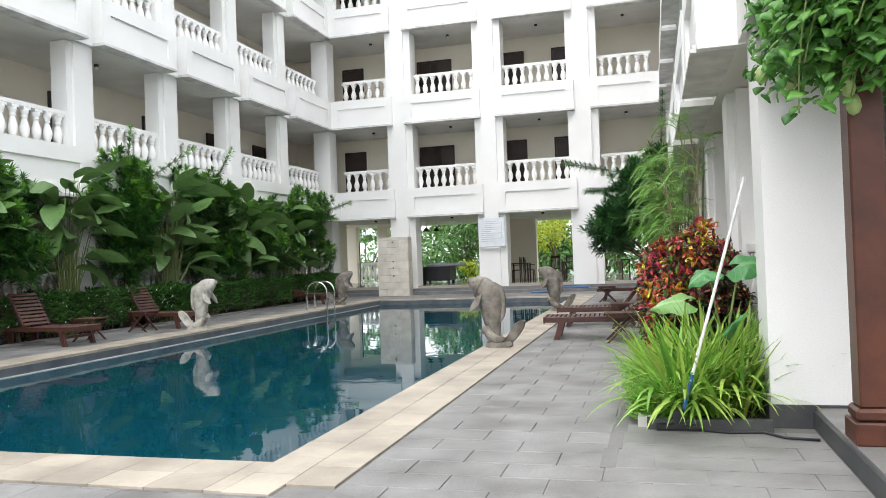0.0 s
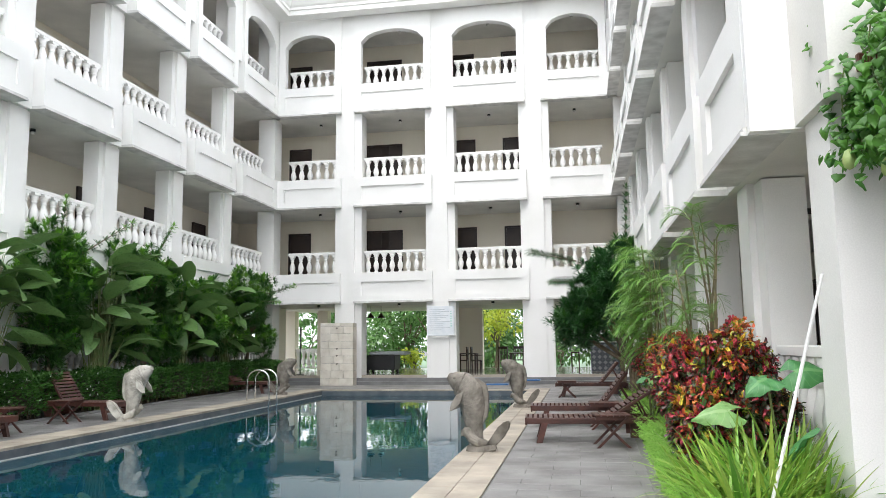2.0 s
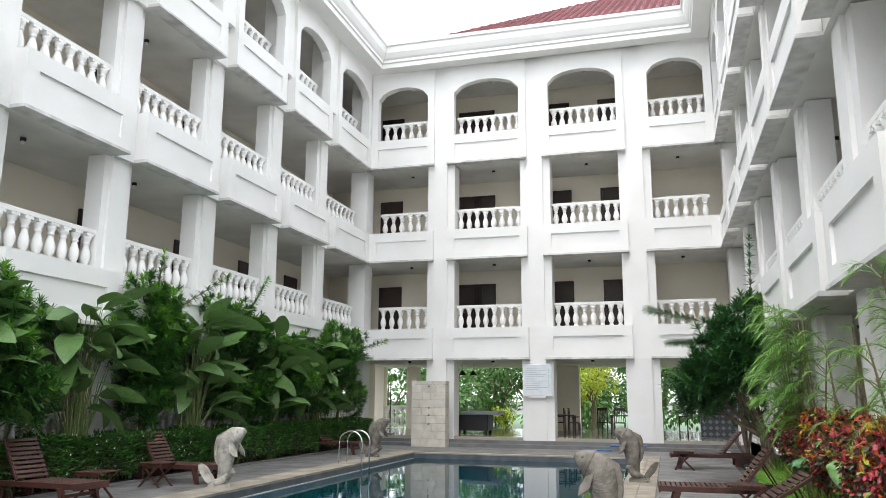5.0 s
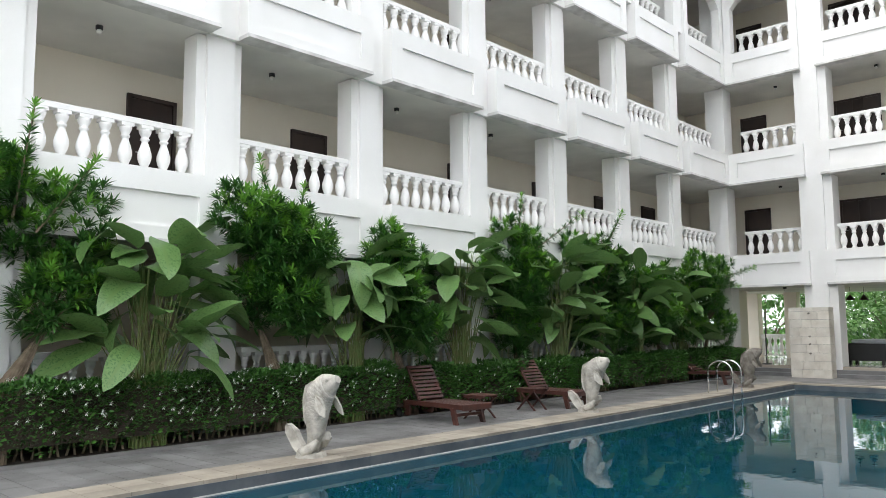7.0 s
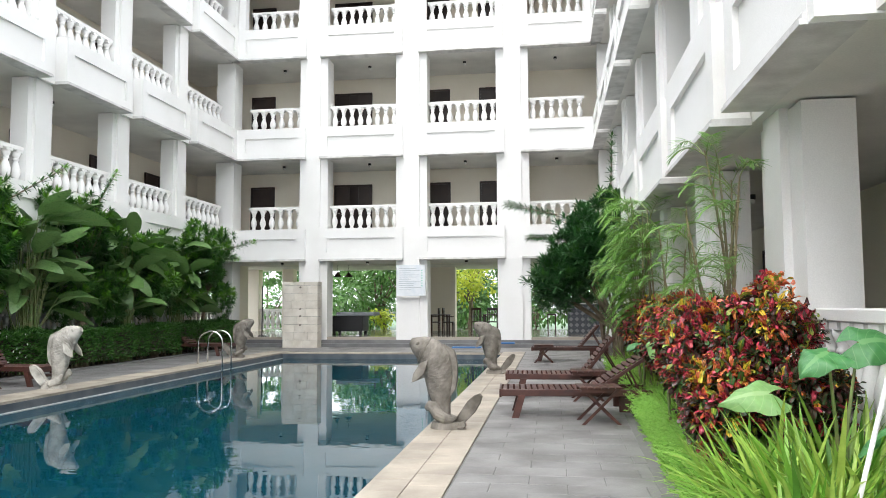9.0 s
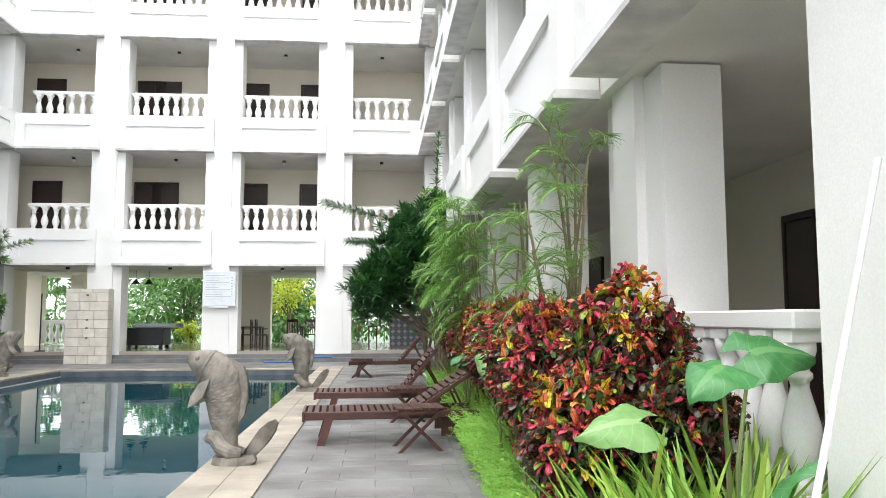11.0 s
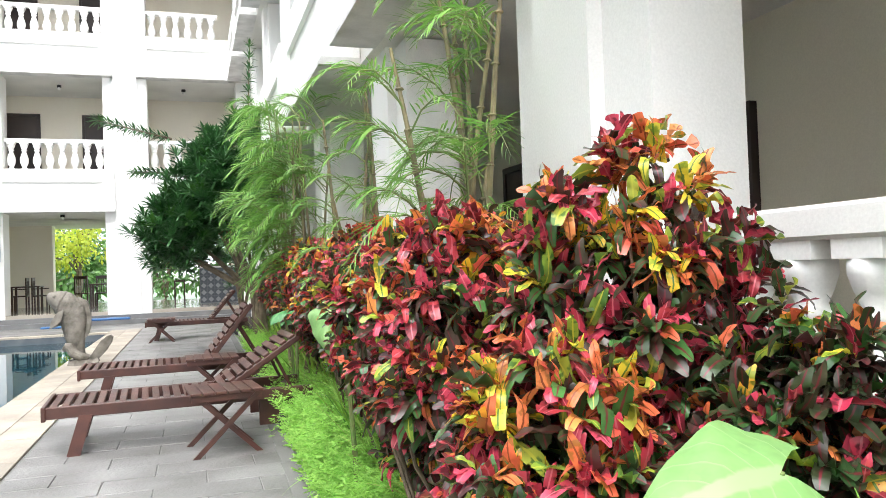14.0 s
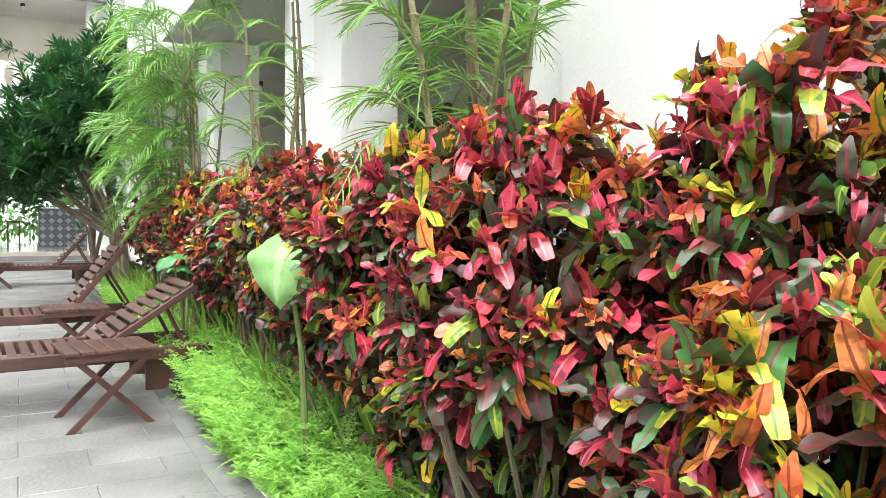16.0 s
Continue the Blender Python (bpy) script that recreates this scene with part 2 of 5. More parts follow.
def prism(bm, outline, axis_from, axis_to, m=ID):
    """Extrudes an outline of (y, z) along x."""
    a = [bm.verts.new(m @ Vector((axis_from, y, z))) for y, z in outline]
    b = [bm.verts.new(m @ Vector((axis_to, y, z))) for y, z in outline]
    n = len(outline)
    bm.faces.new(a), bm.faces.new(b[::-1])
    for i in range(n):
        bm.faces.new((a[i], b[i], b[(i + 1) % n], a[(i + 1) % n]))

# ---------------------------------------------------------------- the hotel round the court
QL, QF, QR = -11.94, 29.83, 0.97          # fronts of the three wings
LIPS = (3.06, 6.78, 10.54)                # undersides of the storeys' fronts
FLOORS = (0.42, 4.12, 7.84, 11.58)
SPAN_TOP = 1.16                           # top of a spandrel above its underside
DEPTH = 3.0                               # depth of the galleries
EAVE = 14.5


def baluster_bm():
    bm = bmesh.new()
    box(bm, -0.08, 0.08, -0.08, 0.08, 0.0, 0.05)
    prof = [(0.07, 0.05), (0.075, 0.075), (0.066, 0.1), (0.05, 0.115), (0.06, 0.15), (0.086, 0.21), (0.1, 0.27), (0.098, 0.33),
            (0.078, 0.40), (0.058, 0.46), (0.046, 0.5), (0.05, 0.52), (0.066, 0.535), (0.066, 0.555), (0.05, 0.57), (0.072, 0.61), (0.088, 0.65), (0.088, 0.69)]
    lathe(bm, prof, 12)
    box(bm, -0.092, 0.092, -0.085, 0.085, 0.69, 0.74)
    return bm


BALUSTER = mesh_of("baluster", baluster_bm(), WHITE)
for p in BALUSTER.polygons:
    p.use_smooth = len(p.vertices) == 4 and p.area < 0.004


def balustrade(width, count, at, group, label="white cast balustrade of bulbous balusters under a flat rail", scale=1.0, girth=1.0):
    """Runs along local x, centred, standing on z = 0."""
    t = thing("balustrade", label, "balustrade", group, at=at)
    part("rail", boxed(-width / 2, width / 2, -0.09, 0.09, 0.74 * scale, 0.74 * scale + 0.1, bevel=0.012), WHITE, t)
    for i in range(count):
        ob = new("baluster", BALUSTER)
        ob.parent = t
        ob.matrix_basis = Matrix.Translation((-width / 2 + width * (i + 0.5) / count, 0, 0)) @ Matrix.Diagonal((scale * girth, scale * girth, scale, 1))
    return t


DOOR = None


def door(at, label="closed dark brown wooden guest room door in a brown frame"):
    """Local x along the wall, y out of the wall towards the gallery, standing on z = 0."""
    global DOOR
    if DOOR is None:
        t = thing("door", label, "door", "guest room doors", at=at)
        part("leaf", boxed(-0.42, 0.42, -0.02, 0.03, 0.01, 2.06, bevel=0.006), DOORM, t)
        f = bmesh.new()
        box(f, -0.5, -0.425, -0.03, 0.05, 0, 2.14), box(f, 0.425, 0.5, -0.03, 0.05, 0, 2.14), box(f, -0.425, 0.425, -0.03, 0.05, 2.065, 2.14)
        part("door_frame", f, DOORM, t)
        h = bmesh.new()
        tube(h, [(0.33, 0.03, 1.0), (0.33, 0.075, 1.0), (0.24, 0.08, 1.0)], 0.012, 6)
        part("handle", h, STEEL, t, "small steel lever handle")
        DOOR = t
        return t
    return copy_thing(DOOR, at)


CLIGHT = None


def ceiling_lamp(at):
    global CLIGHT
    if CLIGHT is None:
        t = thing("ceiling_lamp", "small black ceiling spot lamp with frosted bulb, switched off", "lamp", "gallery lamps", at=at)
        a = bmesh.new()
        lathe(a, [(0.055, -0.07), (0.06, -0.06), (0.06, 0.0)], 12)
        part("housing", a, BLACK, t)
        b = bmesh.new()
        lathe(b, [(0.01, -0.15), (0.04, -0.13), (0.048, -0.1), (0.04, -0.07)], 12)
        part("bulb", b, LAMPGLASS, t, smooth=True)
        CLIGHT = t
        return t
    return copy_thing(CLIGHT, at)


def spandrel_bm(m, u0, u1, z0, z1):
    """A box with a shallow sunk panel on its front."""
    bm = bmesh.new()
    pu, pz0, pz1, d, t = 0.3, z0 + 0.2, z1 - 0.36, 0.05, 0.32

    def P(u, v, z):
        return bm.verts.new(m @ Vector((u, v, z)))
    o = [P(u0, 0, z0), P(u1, 0, z0), P(u1, 0, z1), P(u0, 0, z1)]
    i = [P(u0 + pu, 0, pz0), P(u1 - pu, 0, pz0), P(u1 - pu, 0, pz1), P(u0 + pu, 0, pz1)]
    s = [P(u0 + pu, d, pz0), P(u1 - pu, d, pz0), P(u1 - pu, d, pz1), P(u0 + pu, d, pz1)]
    bk = [P(u0, t, z0), P(u1, t, z0), P(u1, t, z1), P(u0, t, z1)]
    bm.faces.new(s)
    for k in range(4):
        n = (k + 1) % 4
        bm.faces.new((o[k], o[n], i[n], i[k])), bm.faces.new((i[k], i[n], s[n], s[k])), bm.faces.new((o[n], o[k], bk[k], bk[n]))
    bm.faces.new(bk[::-1])
    return bm


def wing(name, m, bays, ends, back, pier_back, shoulder, label):
    """One wing; back and pier_back are how far bands and piers stand behind the storey fronts. m takes (u along the front, v into the building, z) to the world; bays are the stretches of each storey front."""
    root = tagged(thing(name, label, "wall"), kind="structure")
    gaps = [(a[1], b[0]) for a, b in zip(bays, bays[1:])]
    half = 0.27
    # piers, storey by storey
    for lev in range(3):
        z0, z1 = (-0.02 if lev == 0 else LIPS[lev - 1] + SPAN_TOP), LIPS[lev]
        for g0, g1 in gaps:
            b = boxed(g0, g1, pier_back, 0.9, z0, z1, m)
            box(b, g0 - shoulder, g0, pier_back + 0.07, 0.9, z0, z1, m)
            box(b, g1, g1 + shoulder, pier_back + 0.07, 0.9, z0, z1, m)
            part("pier", b, WHITE, root)
    # storey fronts
    for lev in range(3):
        z0 = LIPS[lev]
        z1 = z0 + SPAN_TOP
        for u0, u1 in bays:
            part("spandrel", spandrel_bm(m, u0, u1, z0 + 0.07, z1), WHITE, root)
            b = boxed(u0, u1, -0.045, 0.33, z0, z0 + 0.035, m)
            box(b, u0, u1, -0.025, 0.33, z0 + 0.035, z0 + 0.07, m)
            part("lip", b, LIPGREY, root)
        for g0, g1 in gaps:
            part("band", boxed(g0, g1, back, 0.9, z0 + 0.001, z1, m), WHITE, root)
    # top storey with arched openings
    zs, zt, ze = 13.42, 13.88, EAVE + 0.1
    zb = LIPS[2] + SPAN_TOP
    for u0, u1 in bays:
        a0, a1 = u0 + half, u1 - half
        bm = bmesh.new()
        n = 10
        lo, hi = [], []
        for k in range(n + 1):
            f = k / n
            zz = zs + (zt - zs) * (1 - (2 * f - 1) ** 2) ** 0.6
            lo.append((a0 + (a1 - a0) * f, zz))
        for k in range(n):
            (x0, y0), (x1, y1) = lo[k], lo[k + 1]
            vs = [bm.verts.new(m @ Vector((x, v, z))) for v in (0.02, 0.32) for x, z in ((x0, y0), (x1, y1), (x1, ze), (x0, ze))]
            for f in ((0, 1, 2, 3), (7, 6, 5, 4), (0, 4, 5, 1), (3, 2, 6, 7), (0, 3, 7, 4), (1, 5, 6, 2)):
                bm.faces.new([vs[i] for i in f])
        box(bm, u0, a0, 0.02, 0.32, zb, ze, m), box(bm, a1, u1, 0.02, 0.32, zb, ze, m)
        part("arch_wall", bm, WHITE, root)
    for g0, g1 in gaps:
        part("pilaster", boxed(g0, g1, min(back, 0.12), 0.9, zb, ze, m), WHITE, root)
    # slabs, gallery floors and back wall
    e0, e1 = ends
    for lev in range(3):
        slab = boxed(e0, e1, 0.331, DEPTH + 0.3, LIPS[lev] + 0.02, FLOORS[lev + 1], m)
        structure("ceiling_" + name.split("_")[1], slab, SOFFIT, "plain pale ceiling slab of a hotel gallery")
    structure("ceiling_" + name.split("_")[1], boxed(e0, e1, 0.321, DEPTH + 0.3, EAVE - 0.1, EAVE + 0.4, m), SOFFIT, "plain pale ceiling slab of the top gallery")
    return root


ML = Matrix(((0, -1, 0, QL), (1, 0, 0, 0), (0, 0, 1, 0), (0, 0, 0, 1)))      # u = y, v = towards -x
MF = Matrix(((1, 0, 0, 0), (0, 1, 0, QF), (0, 0, 1, 0), (0, 0, 0, 1)))       # u = x, v = towards +y
MR = Matrix(((0, 1, 0, QR), (1, 0, 0, 0), (0, 0, 1, 0), (0, 0, 0, 1)))       # u = y, v = towards +x
left_starts = [9.62 + 3.41 * k for k in range(-6, 6)]
BAYS_L = [(s, s + 2.88) for s in left_starts[:-1]] + [(left_starts[-1], QF)]
BAYS_F = [(QL, -9.33), (-8.81, -5.73), (-5.15, -2.12), (-1.52, QR)]
BAYS_R = [(7.95, 10.02), (10.52, 13.3), (13.84, 16.75), (17.2, 20.1), (20.55, 23.45), (23.9, 26.75), (27.2, QF)]
wing("wall_west", ML, BAYS_L, (-12, QF + 0.33), 0.3, 0.4, 0.17, "white three-storey hotel wing with open galleries, arched on top")
wing("wall_north", MF, BAYS_F, (QL - 3.3, QR + 4), 0.12, 0.12, 0.27, "white hotel wing across the far end of the pool with open galleries")
wing("wall_east", MR, BAYS_R, (7.0, QF + 0.33), 0.42, 0.42, 0.34, "white hotel wing with projecting gallery fronts beside the planting bed")

# back walls of the galleries
structure("wall_back_west", boxed(QL - 3.3, QL - 3.0, -12, QF + 3.3, 0, EAVE), CREAM, "cream painted gallery back wall")
structure("wall_back_east", boxed(QR + 3.0, QR + 3.3, 7.3, QF + 3.3, 0, EAVE), CREAM, "cream painted gallery back wall")
structure("wall_back_north", boxed(QL - 3.0, QR + 3.0, QF + 3.0, QF + 3.3, LIPS[0] + 0.02, EAVE), CREAM, "cream painted gallery back wall")

# corner piers, where the wings meet
for lev in range(3):
    z0, z1 = (-0.02 if lev == 0 else FLOORS[lev]), LIPS[lev]
    for x0, x1 in ((QL - 0.9, QL - 0.2), (QR + 0.2, QR + 0.9)):
        b = boxed(x0, x1, QF + 0.2, QF + 0.9, z0, z1)
        tagged(part("pier", b, WHITE), "white square corner pier of the gallery", "pier", kind="structure")
for x0, x1 in ((QL - 0.9, QL - 0.02), (QR + 0.02, QR + 0.9)):
    tagged(part("pier", boxed(x0, x1, QF + 0.02, QF + 0.9, FLOORS[3], EAVE), WHITE), "white square corner pier of the top gallery", "pier", kind="structure")

# balustrades, doors and lamps of the galleries
for lev in (1, 2, 3):
    z = FLOORS[lev] + 0.08
    for bays, m, n in ((BAYS_L, ML, 8), (BAYS_F, MF, 8), (BAYS_R, MR, 8)):
        for k, (u0, u1) in enumerate(bays):
            a0, a1 = (u0 + 0.15, u1 - 0.15) if m is ML else (u0 + 0.26, u1 - 0.26)
            v = 0.62
            if m is ML and u1 < -1:
                continue
            rot = 0 if m is MF else 90
            at = Matrix.Translation(m @ Vector(((a0 + a1) / 2, v, z))) @ pose(0, 0, 0, 0, 0, rot)
            balustrade(a1 - a0, n if a1 - a0 > 2.2 else 6, at, "gallery balustrades", scale=1.1)
            lamp_v = 1.4
            top = (LIPS[1] + 0.02, LIPS[2] + 0.02, EAVE - 0.1)[lev - 1]
            ceiling_lamp(Matrix.Translation(m @ Vector(((a0 + a1) / 2, lamp_v, top))))
for lev in (1, 2, 3):
    z = FLOORS[lev]
    for x in (-12.1, -8.6, -8.05, -4.9, -2.75):
        door(pose(x, QF + 2.98, z, 0, 0, 180))
    for u in (5.2, 9.35, 13.15, 14.85, 18.4, 22.3, 25.9, 29.2):
        door(pose(QL - 2.98, u, z, 0, 0, -90))
    for u in (12.0, 15.5, 18.8, 22.0, 25.4):
        door(pose(QR + 2.98, u, z, 0, 0, 90))

# eaves gutter round the court: a moulded profile of (offset into the court, height)
GUTTER = [(0.02, EAVE), (0.62, EAVE - 0.02), (0.62, EAVE + 0.16), (0.68, EAVE + 0.18), (0.68, EAVE + 0.28), (0.74, EAVE + 0.34), (0.84, EAVE + 0.52), (0.88, EAVE + 0.74),
          (0.95, EAVE + 0.78), (0.95, EAVE + 0.9), (0.8, EAVE + 0.9), (0.3, EAVE + 0.95), (-0.4, EAVE + 0.96)]


def court_sweep(bm, profile, y0):
    rows = []
    for o, z in profile:
        rows.append([bm.verts.new(p) for p in ((QL + o, y0, z), (QL + o, QF - o, z), (QR - o, QF - o, z), (QR - o, y0 + 17, z))])
    for a, b in zip(rows, rows[1:]):
        for k in range(3):
            bm.faces.new((a[k], a[k + 1], b[k + 1], b[k]))


bm = bmesh.new()
court_sweep(bm, GUTTER, -10)
structure("trim_eaves_gutter", bm, WHITE, "white moulded eaves gutter round the top of the court")
# hipped tile roof of the far wing
bm = bmesh.new()
sl = math.tan(radians(33))
y0, y1, z0 = QF - 0.55, QF + 7.0, EAVE + 0.97
row = 0
yy = y0
while yy < y1:
    zz = z0 + (yy - y0) * sl
    xx = -9.6 + (yy - y0) * 0.9
    while xx < 8:
        prism(bm, [(yy, zz), (yy + 0.4, zz + 0.4 * sl - 0.01), (yy + 0.4, zz + 0.4 * sl + 0.03), (yy, zz + 0.06)], xx, xx + 0.27)
        tubeish = [(yy - 0.01, zz + 0.05), (yy + 0.4, zz + 0.4 * sl + 0.02), (yy + 0.4, zz + 0.4 * sl + 0.06), (yy - 0.01, zz + 0.11)]
        prism(bm, tubeish, xx + 0.2, xx + 0.33)
        xx += 0.3
    yy += 0.36
roof = tagged(part("roof", bm, ROOFTILE), "maroon clay tile hipped roof over the far wing", "roof", kind="structure")
structure("roof_deck", boxed(-9.9, 8, QF - 0.3, QF + 7, EAVE + 0.5, EAVE + 0.96), WHITE, "white roof slab under the tiles")

# ---------------------------------------------------------------- ground, pool, paving
PX0, PX1, PY0, PY1 = -8.85, -2.0, 5.78, 26.3
COP = 0.66
bm = bmesh.new()
R = 400.0
# one sheet with the pool cut out of it
xs, ys = [-R, PX0 - 0.02, PX1 + 0.02, R], [-R, PY0 - 0.02, PY1 + 0.02, R]
grid = [[bm.verts.new((x, y, -0.007)) for x in xs] for y in ys]
for j in range(3):
    for i in range(3):
        if (i, j) != (1, 1):
            bm.faces.new((grid[j][i], grid[j][i + 1], grid[j + 1][i + 1], grid[j + 1][i]))
structure("ground", bm, JOINT, "dark mortar bed and earth under the paving")
bm = bmesh.new()
t = 0.25
box(bm, PX0 - t, PX1 + t, PY0 - t, PY1 + t, -1.75, -1.5)
box(bm, PX0 - t, PX0, PY0 - t, PY1 + t, -1.5, -0.065), box(bm, PX1, PX1 + t, PY0 - t, PY1 + t, -1.5, -0.065)
box(bm, PX0, PX1, PY0 - t, PY0, -1.5, -0.065), box(bm, PX0, PX1, PY1, PY1 + t, -1.5, -0.065)
structure("floor_pool_basin", bm, BASIN, "blue tiled swimming pool basin")
bm = bmesh.new()
box(bm, PX0, PX0 + 0.03, PY0, PY1, -0.5, -0.03), box(bm, PX1 - 0.03, PX1, PY0, PY1, -0.5, -0.03)
box(bm, PX0 + 0.03, PX1 - 0.03, PY0, PY0 + 0.03, -0.5, -0.03), box(bm, PX0 + 0.03, PX1 - 0.03, PY1 - 0.03, PY1, -0.5, -0.03)
structure("trim_pool_edge", bm, DARKTILE, "band of dark tiles under the pool coping")
bm = bmesh.new()
vs = [bm.verts.new(p) for p in ((PX0 + 0.03, PY0 + 0.03, -0.17), (PX1 - 0.03, PY0 + 0.03, -0.17), (PX1 - 0.03, PY1 - 0.03, -0.17), (PX0 + 0.03, PY1 - 0.03, -0.17))]
bm.faces.new(vs)
structure("water", bm, WATER, "still deep teal pool water mirroring the hotel")
bm = bmesh.new()
box(bm, PX0 + 0.035, PX0 + 0.05, PY0 + 0.05, PY1 - 0.05, -0.19, -0.155)
structure("trim_waterline", bm, STAIN, "thin white calcium line at the pool's waterline")
# far platform: steps up to the lobby
bm = bmesh.new()
box(bm, QL - 3, QR + 3, 29.5, 33, -0.05, 0.12), box(bm, QL - 3, QR + 3, 29.8, 33, 0.12, 0.24)
structure("floor_steps", bm, mat("dark_step_stone", (0.13, 0.13, 0.13), 0.45, second=(0.2, 0.2, 0.2), scale=2, fine=40, bump=0.2), "dark stone steps up to the open lobby")
structure("floor_lobby", boxed(QL - 3, QR + 3, 30.05, 38, -0.05, 0.34), FLOORGLOSS, "polished pale lobby floor")
structure("floor_gallery_west", boxed(QL - 3, QL - 0.42, -12, 29.2, -0.05, 0.42), FLOORGLOSS, "polished tile floor of the ground gallery")
structure("floor_gallery_east", boxed(QR + 0.42, QR + 3, 7.83, 29.2, -0.05, 0.42), FLOORGLOSS, "polished tile floor of the ground gallery")

# ---------------------------------------------------------------- more of the setting
structure("wall_south", boxed(-16, 8, -12.3, -12, -0.05, 3.5), WHITE, "plain white wall closing the court behind the walker")
structure("ceiling_lobby", boxed(QL - 3, QR + 3, QF + 3.31, 38, LIPS[0] + 0.02, LIPS[0] + 0.4), SOFFIT, "plain pale ceiling slab of the open lobby")
bm = bmesh.new()
box(bm, 1.37, 1.97, 7.3, 7.83, 0.17, 14.5)
structure("wall_pillar", bm, WHITE, "white painted square pillar at the end of the wing")
structure("baseboard_pillar", boxed(1.355, 1.985, 7.285, 7.845, -0.05, 0.17), KERBDARK, "black painted plinth at the foot of the pillar")
structure("floor_terrace", boxed(1.68, 5, -12, 7.28, -0.05, 0.15), STONE, "grey stone terrace one step above the walk")
structure("baseboard_terrace", boxed(1.66, 1.68, -12, 7.28, -0.05, 0.13), KERBDARK, "black painted riser of the terrace step")
structure("wall_terrace", boxed(3.6, 3.9, -12, 7.3, 0.15, 4.2), WHITE, "white wall at the back of the terrace")
structure("wall_near_front", boxed(QR + 0.004, 1.98, 7.84, 7.946, LIPS[0] + 0.004, EAVE + 0.1), WHITE, "white end of the projecting gallery front")
structure("wall_end_east", boxed(1.98, QR + 3.0, 7.3, 7.6, LIPS[0], EAVE), WHITE, "white end wall of the wing")
structure("wall_gallery_plinth_west", boxed(QL - 0.52, QL - 0.42, -12, QF - 0.3, -0.05, 0.5), WHITE, "white plinth under the ground gallery rail")
structure("wall_gallery_plinth_east", boxed(QR + 0.42, QR + 0.52, 7.83, QF - 0.3, -0.05, 0.5), WHITE, "white plinth under the ground gallery rail")
for x0, x1 in ((-14.2, -13.5), (-12.4, -11.9), (-5.95, -4.65), (1.2, 1.9)):
    structure("wall_lobby", boxed(x0, x1, 36.0, 36.5, 0.34, LIPS[0] + 0.02), CREAM, "cream painted wall pier at the back of the lobby")
structure("wall_lobby_side", boxed(-13.2, -13.0, 31.2, 33.6, 0.34, LIPS[0] + 0.02), CREAM, "cream painted lobby side wall")
for m_, u0, u1, n in ([(ML, a + 0.32, b - 0.32, 9) for a, b in BAYS_L if b > 0] + [(MR, a + 0.32, b - 0.32, 9) for a, b in BAYS_R[:-1]]):
    at = Matrix.Translation(m_ @ Vector(((u0 + u1) / 2, 0.62, 0.5))) @ pose(0, 0, 0, 0, 0, 90)
    balustrade(u1 - u0, 9 if u1 - u0 > 2 else 6, at, "ground gallery balustrades", "white cast balustrade on the ground gallery behind plants", 1.1, 0.82)
for x in (-12.9,):
    balustrade(1.2, 5, pose(x, 36.2, 0.42), "lobby balustrades", "white cast balustrade at the back of the lobby", 1.1)
door(ID).matrix_basis = pose(QR + 2.98, 12.35, 0.42, 0, 0, 90) @ Matrix.Diagonal((0.62, 1, 0.95, 1))
door(pose(QR + 2.98, 16.4, 0.42, 0, 0, 90))
door(pose(QR + 2.98, 19.8, 0.42, 0, 0, 90))
for u in (11.8, 15.3, 18.6, 22.0):
    ceiling_lamp(Matrix.Translation((QR + 1.5, u, LIPS[0] + 0.02)))
for x in (-7.3, -3.6, -10.6):
    ceiling_lamp(Matrix.Translation((x, QF + 1.2, LIPS[0] + 0.02)))


# ---------------------------------------------------------------- furniture
def slat(parent, x0, x1, y0, y1, z0, z1, m=ID, name="slat", material=TEAK):
    return part(name, boxed(x0, x1, y0, y1, z0, z1, m, 0.004), material, parent)


